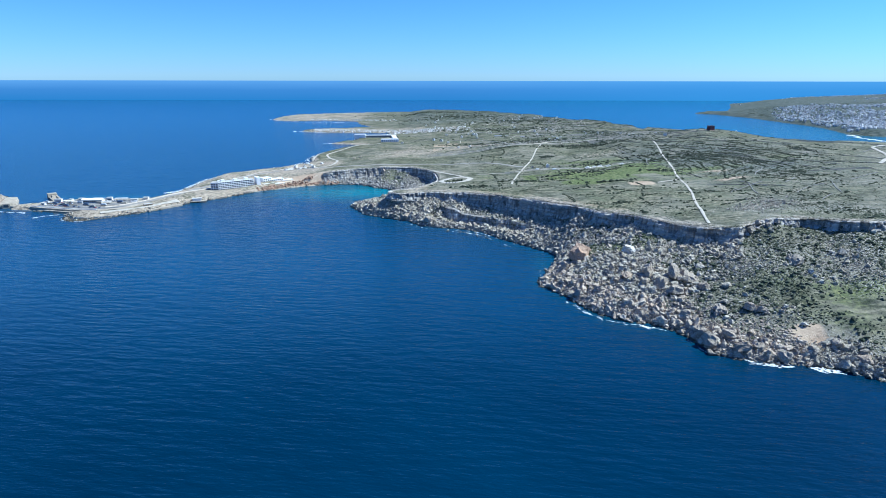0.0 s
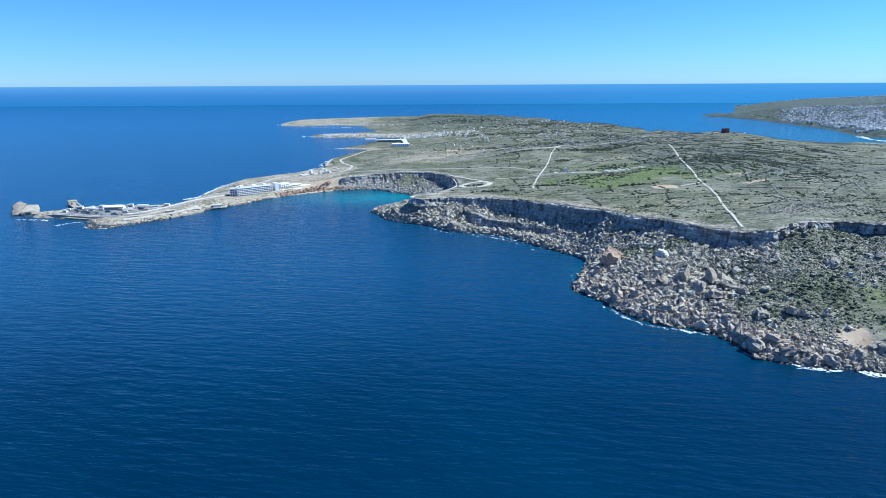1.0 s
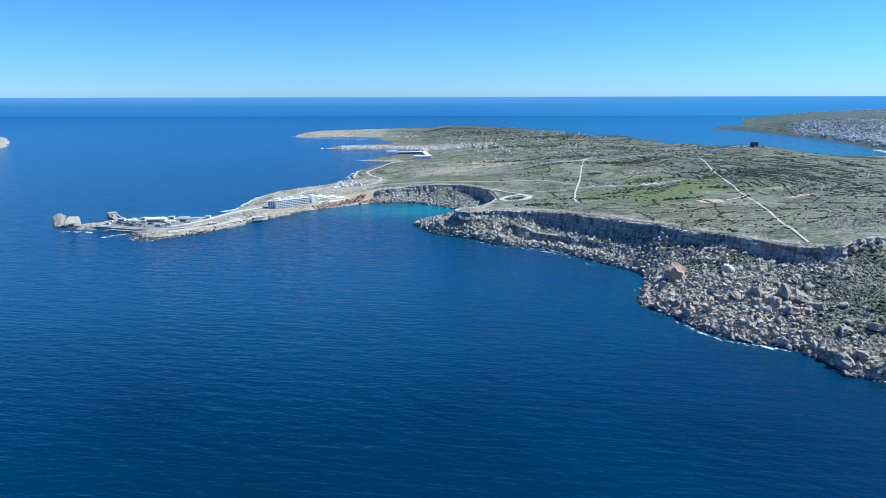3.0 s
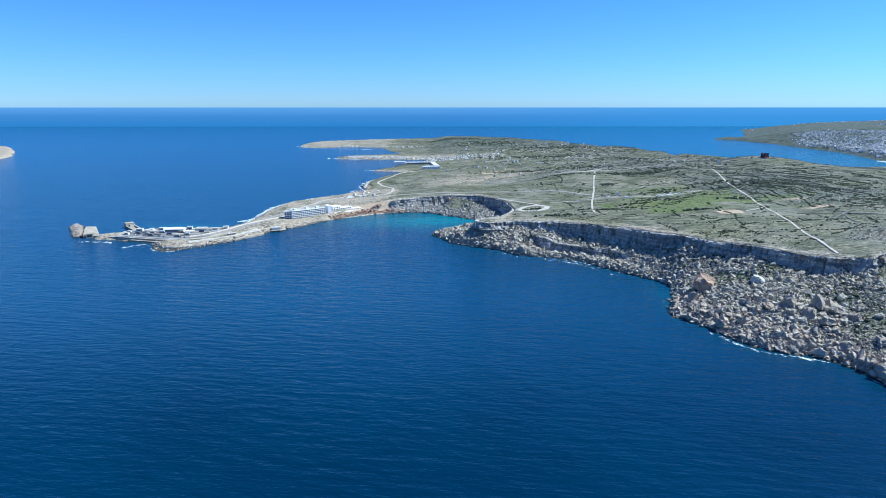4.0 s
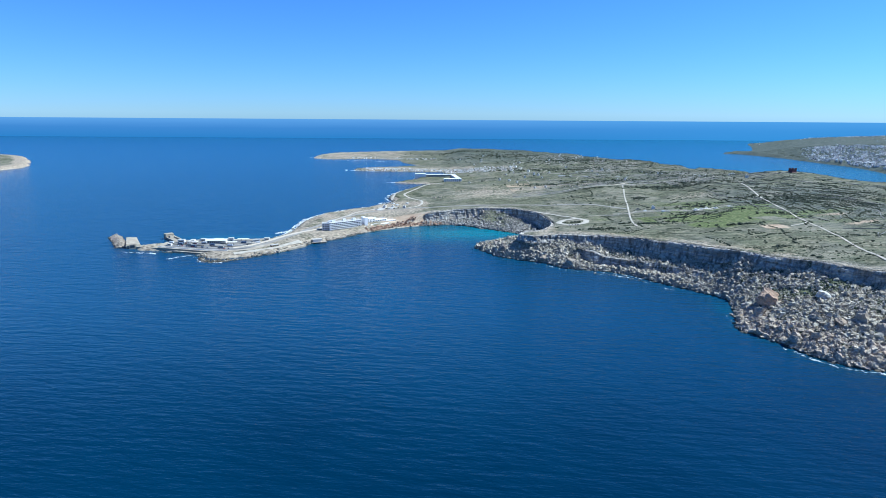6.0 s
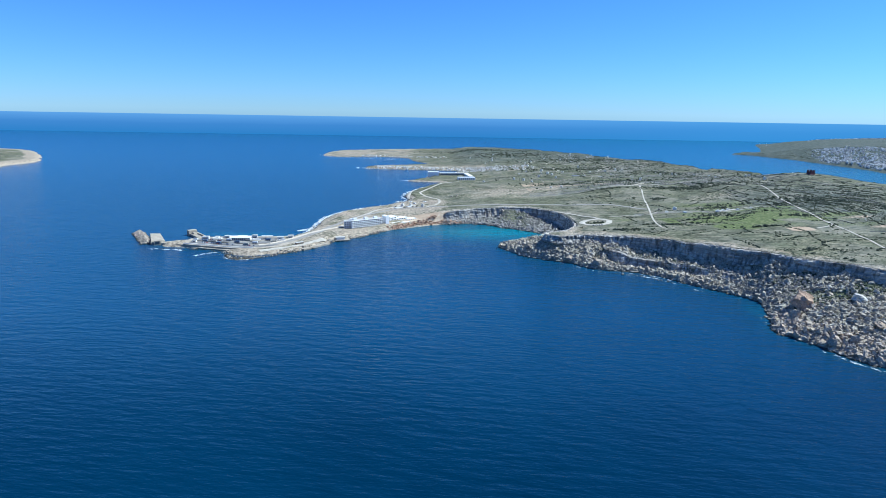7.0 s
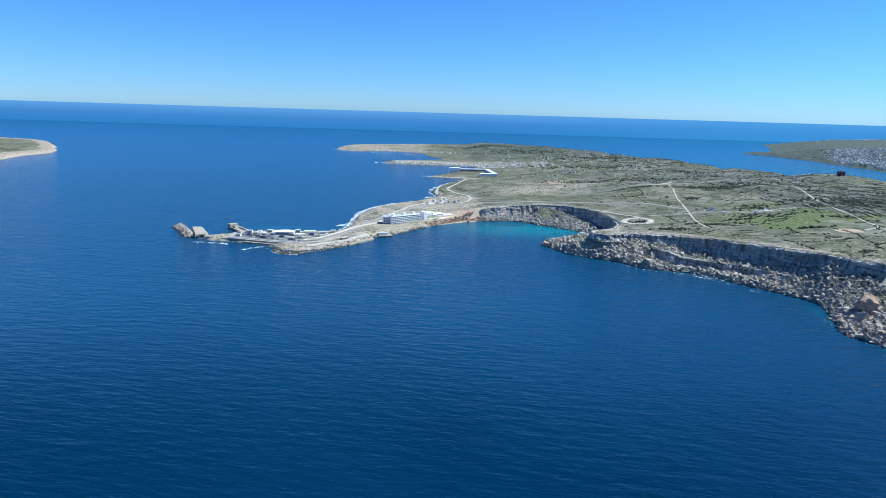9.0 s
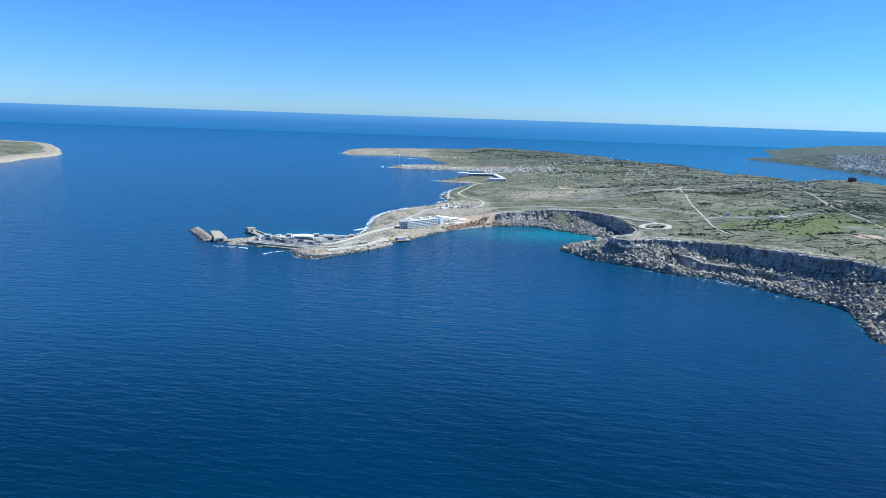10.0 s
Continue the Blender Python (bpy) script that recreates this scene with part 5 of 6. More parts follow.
def build_house(w, d, h, wall_mat, label, group, shed=False):
    """A flat-roofed house with parapet, door, windows and a roof hut."""
    ob = thing("house", Matrix.Identity(4), label, "house", group)
    bm = bmesh.new()
    box(bm, -w / 2, w / 2, -d / 2, d / 2, -2.0, h)
    for x0, x1, y0, y1 in ((-w / 2, w / 2, -d / 2, -d / 2 + 0.3), (-w / 2, w / 2, d / 2 - 0.3, d / 2), (-w / 2, -w / 2 + 0.3, -d / 2 + 0.3, d / 2 - 0.3), (w / 2 - 0.3, w / 2, -d / 2 + 0.3, d / 2 - 0.3)):
        box(bm, x0, x1, y0, y1, h + 0.01, h + 0.7)
    part("wall", bm, wall_mat, ob)
    part("roof", boxed(-w / 2 + 0.32, w / 2 - 0.32, -d / 2 + 0.32, d / 2 - 0.32, h + 0.01, h + 0.12), ROOF_GREY, ob)
    if shed:
        part("roof_hut", boxed(w * 0.05, w * 0.35, -d * 0.1, d * 0.3, h + 0.13, h + 2.0), wall_mat, ob)
    part("door", boxed(-0.5, 0.5, -d / 2 - 0.06, -d / 2 + 0.02, 0.0, 1.7), DOOR_GREEN, ob, "dark painted door")
    pane = boxed(-0.55, 0.55, -0.06, 0.02, 0.0, 1.1)
    me = bpy.data.meshes.new("window")
    pane.to_mesh(me)
    pane.free()
    me.materials.append(GLASS)
    for x in (-w * 0.32, w * 0.32):
        for z in ([0.7, 2.6] if h > 3.5 else [0.7]):
            part("window", me, parent=ob).matrix_basis = pose(x, -d / 2, z)
    return ob


VILLA = build_house(6, 4.8, 1.9, PALE_RENDER, "small white flat-roofed seaside house", "village houses", True)
COTTAGE = build_house(5.0, 4.2, 1.8, BUFF, "small buff stone flat-roofed house", "village houses")
TALL = build_house(7, 5.5, 4.0, PALE_RENDER, "two-storey white flat-roofed house", "village houses", True)
LONG = build_house(34, 15, 2.0, WHITE, "long low white farm building", "farm buildings")
FARM = build_house(14, 11, 2.0, WHITE, "white farmhouse with flat roof", "farm buildings", True)


def set_on_land(ob, x, y, rz, first=False, grow=1.0):
    m = pose(x, y, ground_z(x, y) + 0.2, 0, 0, rz) @ Matrix.Scale(grow, 4)
    if first:
        ob.matrix_world = m
        return ob
    return copy_thing(ob, m)


def place_houses():
    rng = random.Random(61)
    used = set()

    def put(ob, x, y, rz, grow=1.0):
        if not (ground_z(x, y) > 0.7):
            return
        set_on_land(ob, x, y, rz, first=ob.name not in used, grow=grow)
        used.add(ob.name)

    for x, y, rz in ((255, 1003, 62), (268, 1012, 70), (281, 1021, 64), (292, 1008, 60), (195, 998, 66), (168, 1012, 70), (315, 1007, 60), (-290, 1286, 60), (-268, 1300, 64), (-300, 1302, 62), (462, 1790, 60), (490, 1770, 66), (560, 1700, 60), (585, 1686, 64), (447, 1816, 60)):
        put(FARM, x, y, rz, 0.7)
    for x, y, rz, grow in ((168, 1706, 4, 0.6), (192, 1703, 4, 0.5), (236, 1687, -8, 0.6), (326, 1678, -6, 0.5), (-296, 1236, 40, 1.0), (-322, 1222, 48, 1.0)):
        put(LONG, x, y, rz, grow)
    for x, y in ((-306, 1228), (-290, 1222), (-280, 1232), (-330, 1236), (-268, 1226), (-300, 1262), (-282, 1252), (-316, 1248), (-270, 1240), (-205, 1372), (-196, 1385), (130, 1362), (148, 1370), (112, 1355), (168, 1040), (186, 1036),
                 (500, 1300), (520, 1420), (560, 1480), (600, 1560), (480, 1500), (620, 1610), (650, 1630), (420, 1560), (40, 1430), (75, 1445), (20, 1560), (-20, 1660), (60, 1720), (100, 1790), (300, 1850), (360, 1880), (220, 1860)):
        put(rng.choice((VILLA, COTTAGE, TALL)), x + rng.uniform(-4, 4), y + rng.uniform(-4, 4), rng.uniform(50, 82))
    for i in range(105):                                       # boathouses on the spit
        f = rng.random()
        x, y = -470 + 440 * f, 2148 - 60 * f + rng.uniform(-16, 30) * (1 + 1.6 * f)
        put(rng.choice((VILLA, COTTAGE, VILLA, VILLA)), x, y, rng.uniform(50, 80), 0.8)
    for i in range(40):                                       # the village behind the spit
        put(rng.choice((VILLA, VILLA, COTTAGE)), rng.uniform(-170, 70), rng.uniform(1960, 2130), rng.uniform(50, 80), 0.8)
    for i in range(30):                                       # huts on the outer head
        f = rng.random()
        x, y = -600 + 400 * f, 2712 - 90 * f + rng.uniform(-10, 40) * (0.6 + f)
        put(rng.choice((VILLA, COTTAGE)), x, y, rng.uniform(30, 60))
    for i in range(60):
        put(rng.choice((VILLA, COTTAGE, TALL)), rng.uniform(-120, 560), rng.uniform(1500, 2700), rng.uniform(50, 80))


def far_houses(name, x, y, z, size, tall, mat, label, category, rng):
    """Many far flat-roofed houses in one mesh, each with a roof hut."""
    m = len(x)
    w, d, h = size * rng.uniform(0.5, 1.6, m), size * rng.uniform(0.5, 1.0, m), tall * rng.uniform(0.5, 1.3, m)
    a = np.radians(rng.uniform(25, 75, m))
    c, s = np.cos(a), np.sin(a)
    vs = []
    for f, low, high in ((0.5, 0 * h - 3, h), (0.18, h - 0.1, h + 0.45 * tall * rng.integers(0, 2, m))):
        for sx, sy, up in ((-1, -1, 0), (1, -1, 0), (1, 1, 0), (-1, 1, 0), (-1, -1, 1), (1, -1, 1), (1, 1, 1), (-1, 1, 1)):
            ex, ey = sx * w * f, sy * d * f
            vs.append(np.stack([x + ex * c - ey * s, y + ex * s + ey * c, z + (high if up else low)], 1))
    v = np.stack(vs, 1).reshape(-1, 3)
    f = np.array([[0, 1, 5, 4], [1, 2, 6, 5], [2, 3, 7, 6], [3, 0, 4, 7], [4, 5, 6, 7]])
    f = np.vstack([f, f + 8])
    faces = (f[None] + np.arange(m)[:, None, None] * 16).reshape(-1, 4)
    tagged(part(name, mesh_from(name, v, faces, mat)), label, category, kind="stuff")


def build_town():
    """The hillside town across the southern bay and the huts crowded on the northern spits, too far off to pick apart."""
    rng = np.random.default_rng(63)
    mat, nt, b = material("town_render", 0.85, 0.2)
    per = add(nt, "NewGeometry").outputs["Random Per Island"]
    nt.links.new(ramp(nt, per, (0.0, (0.30, 0.29, 0.27)), (0.5, (0.58, 0.56, 0.52)), (1.0, (0.82, 0.80, 0.77))), b.inputs["Base Color"])
    n = 20000
    y = rng.uniform(2050, 4880, n)
    x = y * rng.uniform(0.46, 0.86, n) + 20
    z, dc, dp = lie(x, y)
    u = x / y
    dense = 1.1 * fbm(x, y, 200, 4, 99) + 0.9 * step(3900, 4200, y) * step(0.54, 0.60, u) + 0.95 * step(0.54, 0.60, u) * (1 - step(260, 700, dc)) * (y < 3100) + 0.5 * step(0.66, 0.74, u) * (y < 3600) - 0.62
    keep = (dense > rng.uniform(-0.1, 0.75, n)) & (dc > 18)
    far_houses("town", x[keep], y[keep], z[keep], 8.0, 3.8, mat, "distant hillside town of pale flat-roofed houses", "town", rng)
    huts, nt, b = material("hut_render", 0.85, 0.2)
    per = add(nt, "NewGeometry").outputs["Random Per Island"]
    nt.links.new(ramp(nt, per, (0.0, (0.40, 0.35, 0.28)), (0.5, (0.66, 0.62, 0.55)), (1.0, (0.82, 0.80, 0.75))), b.inputs["Base Color"])
    f = rng.uniform(0, 1, 420)
    px = [-470 + 470 * f[:230], rng.uniform(-180, 110, 130), -590 + 400 * f[360:]]
    py = [2146 - 60 * f[:230] + rng.uniform(-14, 26, 230) * (1 + 1.8 * f[:230]), rng.uniform(1940, 2140, 130), 2708 - 90 * f[360:] + rng.uniform(-10, 40, 60)]
    x, y = np.concatenate(px), np.concatenate(py)
    z, dc, dp = lie(x, y)
    keep = (dc > 5) & (z > 0.8)
    far_houses("boat_huts", x[keep], y[keep], z[keep], 5.0, 2.2, huts, "crowded pale huts along the northern spits", "huts", rng)


build_town()
place_houses()


HOTEL_WHITE = mat_plain("hotel_white_paint", (0.82, 0.81, 0.78), 0.7, 0.06, 0.15)


def build_hotel():
    """The white hotel above the bay: five storeys of balconies, a plain end block, low terraces."""
    h = thing("hotel", Matrix.Identity(4), "white five-storey seaside hotel with rows of balconies", "hotel")
    line = curve([(-389, 997), (-377, 1005), (-364, 1014), (-351, 1023), (-338, 1031)], 4.6)
    d = np.gradient(line, axis=0)
    d /= np.linalg.norm(d, axis=1)[:, None]
    front = np.stack([d[:, 1], -d[:, 0]], 1)
    z0, storey, floors, depth = 3.5, 2.9, 4, 14.0
    back = line - front * depth
    outline = [tuple(p) for p in line] + [tuple(p) for p in back[::-1]]
    bm = bmesh.new()
    prism(bm, outline, -1.0, z0 + storey * (floors + 1))
    part("wall", bm, HOTEL_WHITE, h)
    bm = bmesh.new()
    prism(bm, [tuple(p) for p in line - front * 0.6] + [tuple(p) for p in (line - front * (depth - 0.6))[::-1]], z0 + storey * (floors + 1) + 0.01, z0 + storey * (floors + 1) + 0.25)
    part("roof", bm, ROOF_GREY, h)
    for k in range(floors + 1):
        z = z0 + storey * (k + 1) - 0.35
        bm = bmesh.new()
        prism(bm, [tuple(p) for p in line + front * 1.7] + [tuple(p) for p in (line + front * 0.02)[::-1]], z, z + 0.9 if k < floors else z + 0.5)
        part("balcony", bm, HOTEL_WHITE, h, "long white balcony parapet")
    for i in range(len(line)):
        p, f, t = line[i], front[i], d[i]
        bm = bmesh.new()
        a, b = p + f * 0.03, p + f * 1.66
        prism(bm, [tuple(a - t * 0.25), tuple(b - t * 0.25), tuple(b + t * 0.25), tuple(a + t * 0.25)], z0, z0 + storey * floors - 0.4)
        part("fin_wall", bm, HOTEL_WHITE, h)
    for i in range(len(line) - 1):
        p, q = line[i] + front[i] * 0.06, line[i + 1] + front[i + 1] * 0.06
        e = (q - p) / np.linalg.norm(q - p)
        f = np.array([e[1], -e[0]])
        a, b = p + e * 0.5, q - e * 0.5
        for k in range(floors + 1):
            z = z0 + storey * k
            bm = bmesh.new()
            prism(bm, [tuple(a), tuple(a + f * 0.08), tuple(b + f * 0.08), tuple(b)], z + 0.75, z + 2.35)
            part("window", bm, GLASS, h)
    tower = part("lift_tower", boxed(-3.2, 3.2, -8, 8, -1, 21.0), HOTEL_WHITE, h, "plain white lift tower")
    tower.matrix_basis = pose(-334, 1040, 0, 0, 0, 32)
    # end block with a glazed corner, roof structures, terraces
    m = pose(-396, 1006, 0, 0, 0, 10)
    block = None
    for name, dims, mat in (("end_block", (-8, 8, -7, 9, -1, 17.0), HOTEL_WHITE), ("end_block_roof", (-7.4, 7.4, -6.4, 8.4, 17.02, 17.4), ROOF_GREY), ("stair_tower", (2, 7, 1, 7, 17.42, 19.5), HOTEL_WHITE)):
        piece = part(name, boxed(*dims), mat, h)
        piece.matrix_basis = m
        block = piece if name == "end_block" else block
    for k in range(4):
        for i in range(4):
            part("window", boxed(-7.2 + 3.9 * i, -4.4 + 3.9 * i, -7.12, -6.98, 4.2 + 3.1 * k, 6.2 + 3.1 * k), GLASS, block)
        for i in range(3):
            part("window", boxed(-8.12, -7.98, -5.0 + 4.4 * i, -2.4 + 4.4 * i, 4.2 + 3.1 * k, 6.2 + 3.1 * k), GLASS, block)
    for x, y, rz, dx, dy, dz in ((-326, 1062, 52, 9, 7, 16), (-310, 1074, 40, 13, 7, 12), (-291, 1080, 30, 10, 6, 9.5), (-318, 1048, 50, 10, 4, 8), (-300, 1058, 36, 9, 4, 7)):
        wing = part("annex", boxed(-dx, dx, -dy, dy, -1, dz), HOTEL_WHITE, h, "stepped white hotel annex")
        wing.matrix_basis = pose(x, y, 0, 0, 0, rz)
        for i in range(int(dx * 2 / 4)):
            for kk in range(max(1, int((dz - 3) / 3))):
                part("window", boxed(-dx + 1 + 4 * i, -dx + 3.6 + 4 * i, -dy - 0.1, -dy + 0.02, 3.6 + 3 * kk, 5.4 + 3 * kk), GLASS, wing)
    for i, (x, y) in enumerate(((-386, 1010), (-368, 1022), (-352, 1032))):
        part("roof_hut", boxed(-3, 3, -2.5, 2.5, z0 + storey * (floors + 1) + 0.26, z0 + storey * (floors + 1) + 3.0), HOTEL_WHITE, h).matrix_basis = pose(x, y, 0, 0, 0, 34)
    return h


build_hotel()


def build_terrace():
    """The paved sea terrace below the hotel."""
    bm = bmesh.new()
    prism(bm, [(-396, 985), (-374, 985), (-352, 1003), (-330, 1030), (-318, 1040), (-326, 1050), (-340, 1030), (-352, 1016), (-384, 996), (-402, 995)], -1, 4.6)
    tagged(part("terrace", bm, CONCRETE), "pale paved sun terrace between hotel and shore", "terrace", kind="structure")


build_terrace()


def build_resort():
    """The second hotel far up the coast: a long wing with its shade painted dark, white ends and a low front block."""
    h = thing("hotel", Matrix.Identity(4), "distant white resort hotel with a long shaded wing", "hotel")
    blocks = {}
    # dark colour that paints the shade on the wing's front
    shade = mat_plain("balcony_front_shade", (0.13, 0.14, 0.15), 0.7, 0.3, 0.2)
    for name, m, dims, mat in (("white_block", pose(-252, 1838, 5, 0, 0, 4), (-17, 17, -9, 9, -6, 16), HOTEL_WHITE), ("wing", pose(-190, 1852, 5, 0, 0, 6), (-50, 50, -8, 8, -6, 12), PALE_RENDER),
                               ("wing_end", pose(-142, 1800, 5, 0, 0, 98), (-44, 44, -7, 7, -6, 12), PALE_RENDER), ("low_block", pose(-152, 1752, 5, 0, 0, 6), (-26, 26, -9, 9, -6, 10), HOTEL_WHITE)):
        piece = part(name, boxed(*dims), mat, h)
        piece.matrix_basis = m
        blocks[name] = piece
    for k in range(4):
        part("balcony_row", boxed(-48, 46, -8.5, -7.98, 1.0 + 2.7 * k, 3.0 + 2.7 * k), shade, blocks["wing"], "dark strip for the shade along a balcony row")
    for k in range(3):
        for i in range(8):
            part("window", boxed(-23 + 6 * i, -20.4 + 6 * i, -9.12, -8.98, 1.0 + 2.7 * k, 2.6 + 2.7 * k), GLASS, blocks["low_block"])
    return h


build_resort()


def build_tower():
    z = ground_z(591, 1285)
    t = thing("watchtower", pose(591, 1285, z, 0, 0, 12) @ Matrix.Scale(0.66, 4), "square red-painted stone watchtower with four corner turrets", "tower")
    part("plinth", boxed(-10.5, 10.5, -10.5, 10.5, -3, 2.5, 0.93), REDWALL, t)
    part("wall", boxed(-8.5, 8.5, -8.5, 8.5, 2.5, 12.0, 0.96), REDWALL, t)
    for sx in (-1, 1):
        for sy in (-1, 1):
            part("turret", boxed(6 * sx - 2.4, 6 * sx + 2.4, 6 * sy - 2.4, 6 * sy + 2.4, 12.02, 16.0), REDWALL, t)
            part("window", boxed(3.2 * sx - 0.5, 3.2 * sx + 0.5, sy * 8.3 - 0.15, sy * 8.3 + 0.15, 7, 8.8), GLASS, t)
    part("forecourt", boxed(-14, 14, -16, -10.6, -3, 0.6), BUFF, t)
    return t


build_tower()


# ---- the ferry harbour ----
def build_harbour():
    bm = bmesh.new()
    prism(bm, [(-626, 862), (-594, 853), (-553, 842), (-515, 838), (-482, 848), (-462, 880), (-452, 926), (-474, 932), (-511, 925), (-576, 921), (-610, 914), (-630, 901), (-632, 884)], -3, 4.7)
    tagged(part("quay", bm, CONCRETE), "pale concrete ferry quay with straight edges", "quay", kind="structure")
    # lower apron and the road ramp over the water
    bm = bmesh.new()
    prism(bm, [(-600, 850), (-548, 836), (-520, 830), (-516, 836), (-553, 841.8), (-594, 852.8)], -3, 2.2)
    tagged(part("quay_apron", bm, CONCRETE), "low concrete landing along the quay", "quay", kind="structure")
    lanes = mat_plain("patched_asphalt", (0.19, 0.185, 0.175), 0.9, 0.45, 0.06)
    bm = bmesh.new()
    prism(bm, [(-622, 872), (-590, 862), (-545, 851), (-512, 847), (-490, 856), (-474, 884), (-468, 914), (-512, 917), (-576, 914), (-606, 906), (-621, 895)], 4.705, 4.74)
    tagged(part("road_yard", bm, lanes), "patched grey asphalt yard on the ferry quay", "road", kind="structure")
    for pts, mat, half, top, label in (([(-618, 886), (-590, 879), (-560, 872)], CONCRETE, 0.5, 5.9, "low concrete wall between the quay lanes"), ([(-548, 869), (-520, 865), (-496, 870)], CONCRETE, 0.5, 5.9, "low concrete wall between the quay lanes"),
                                       ([(-596, 902), (-556, 897), (-512, 893), (-484, 900)], ROAD_DIRT, 2.2, 4.95, "raised pale paving island on the quay"), ([(-628, 866), (-590, 856.5), (-550, 846), (-514, 842)], WHITE, 0.35, 5.7, "low white parapet along the quay edge"),
                                       ([(-560, 884), (-530, 880), (-505, 882)], ROAD_DIRT, 1.4, 4.95, "narrow pale paving island on the quay")):
        p = curve(pts, 6)
        d = np.gradient(p, axis=0)
        d /= np.linalg.norm(d, axis=1)[:, None]
        n = np.stack([-d[:, 1], d[:, 0]], 1)
        bm = bmesh.new()
        prism(bm, [tuple(q) for q in p + n * half] + [tuple(q) for q in (p - n * half)[::-1]], 4.745 if half < 3 else 4.7, top)
        tagged(part("barrier_wall", bm, mat), label, "wall", "quay walls")
    for x, y, dx, dy, h, rz in ((-606, 900, 5, 3, 4, 5), (-590, 905, 3, 3, 3, 0), (-532, 912, 4, 3, 4.5, 10), (-490, 906, 5, 3, 3.5, 20), (-476, 916, 4, 3, 4, 10), (-614, 876, 3, 2, 3, -10), (-552, 912, 7, 2.5, 3.2, 4), (-575, 909, 4, 3, 3.6, 0)):
        k = thing("kiosk", pose(x, y, 4.74, 0, 0, rz), "small pale flat-roofed harbour building", "building", "harbour buildings")
        part("wall", boxed(-dx, dx, -dy, dy, 0, h), PALE_RENDER, k)
        part("roof", boxed(-dx - 0.3, dx + 0.3, -dy - 0.3, dy + 0.3, h + 0.01, h + 0.3), ROOF_GREY, k)
        part("window", boxed(-dx * 0.6, dx * 0.6, -dy - 0.08, -dy + 0.02, 1.0, 2.2), GLASS, k)
    # rubble breakwater with a concrete wave wall
    mound = thing("breakwater", Matrix.Identity(4), "rubble-mound breakwater of buff boulders with a concrete wave wall", "breakwater")
    rng = np.random.default_rng(71)
    n = 1100
    f = rng.uniform(0, 1, n)
    ax = np.array([-741, 958]) * (1 - f)[:, None] + np.array([-688, 880]) * f[:, None]
    side = rng.normal(0, 5.4, n)
    q = ax + np.stack([side * 0.84, side * 0.54], 1)
    z = np.clip(7.0 - np.abs(side + 1) * 0.7, -1, 6.2) * np.clip(np.minimum(f, 1 - f) * 7 + 0.3, 0, 1)
    r = rng.uniform(0.8, 1.7, n)
    part("armour", strew("armour", ROCKS_SMALL, np.stack([q[:, 0], q[:, 1], z - 0.5], 1), r, 0.95, ARMOUR, 73), parent=mound, label="piled buff armour boulders")
    mound.children[-1]["kind"] = "stuff"
    bm = bmesh.new()
    v = [bm.verts.new(p) for p in ((-704, 922, 7.4), (-692, 930, 6.0), (-666, 888, 4.8), (-680, 874, 6.6), (-706, 922, -2), (-691, 932, -2), (-663, 888, -2), (-680, 871, -2))]
    for face in ((0, 3, 2, 1), (4, 5, 6, 7), (0, 1, 5, 4), (1, 2, 6, 5), (2, 3, 7, 6), (3, 0, 4, 7)):
        bm.faces.new([v[i] for i in face])
    bmesh.ops.recalc_face_normals(bm, faces=bm.faces[:])
    part("deck", bm, CONCRETE, mound, "sloping pale concrete deck")
    bm = bmesh.new()
    prism(bm, [(-664, 872), (-640, 866), (-622, 862), (-618, 876), (-660, 886)], -3, 3.4)
    part("causeway", bm, CONCRETE, mound)
    part("arch_block", boxed(-5, 5, -3, 3, -2, 6.8, 0.95), CONCRETE, mound).matrix_basis = pose(-671, 875, 0, 0, 0, 28)
    # dark panel in place of the shade inside the arch opening
    part("dark_opening", boxed(-3.0, 3.0, -3.3, -2.9, 2.0, 5.6), GLASS, mound).matrix_basis = pose(-671, 875, 0, 0, 0, 28)
    # north mole
    mole = thing("breakwater", Matrix.Identity(4), "grey concrete mole with a tall block at its head", "breakwater")
    m = pose(-630, 929, 0, 0, 0, 131)
    part("deck", boxed(-30, 32, -6, 6, -3, 3.6), CONCRETE, mole).matrix_basis = m
    part("parapet", boxed(-30, 20, -6.01, -3.4, 3.62, 5.6, 0.98), CONCRETE, mole).matrix_basis = m
    part("head_block", boxed(22, 33, -6.5, 7, -3, 8.4, 0.97), CONCRETE, mole).matrix_basis = m
    part("stair", boxed(11, 21.9, -3, 3.3, 3.62, 6.2, 0.7), CONCRETE, mole).matrix_basis = m
    # ferry terminal
    t = thing("ferry_terminal", pose(-549, 897, 4.7, 0, 0, 3) @ Matrix.Diagonal((0.6, 0.8, 0.75, 1)), "low white ferry terminal with a curved canopy roof", "terminal")
    part("wall", boxed(-24, 24, -6, 6, 0, 6.0), WHITE, t)
    bm = bmesh.new()
    k = 12
    rows = []
    for i in range(k + 1):
        a = -1 + 2 * i / k
        rows.append([bm.verts.new((x, a * 8.5, 6.1 + 2.2 * (1 - a * a))) for x in (-27, 27)] + [bm.verts.new((x, a * 8.5, 5.8 + 2.2 * (1 - a * a))) for x in (-27, 27)])
    for a, b in zip(rows[:-1], rows[1:]):
        bm.faces.new((a[0], a[1], b[1], b[0]))
        bm.faces.new((a[2], b[2], b[3], a[3]))
        bm.faces.new((a[0], b[0], b[2], a[2]))
        bm.faces.new((a[1], a[3], b[3], b[1]))
    part("roof", bm, WHITE, t)
    for i in range(9):
        part("window", boxed(-22 + 5 * i, -18.6 + 5 * i, -6.12, -5.98, 1.0, 4.4), GLASS, t)
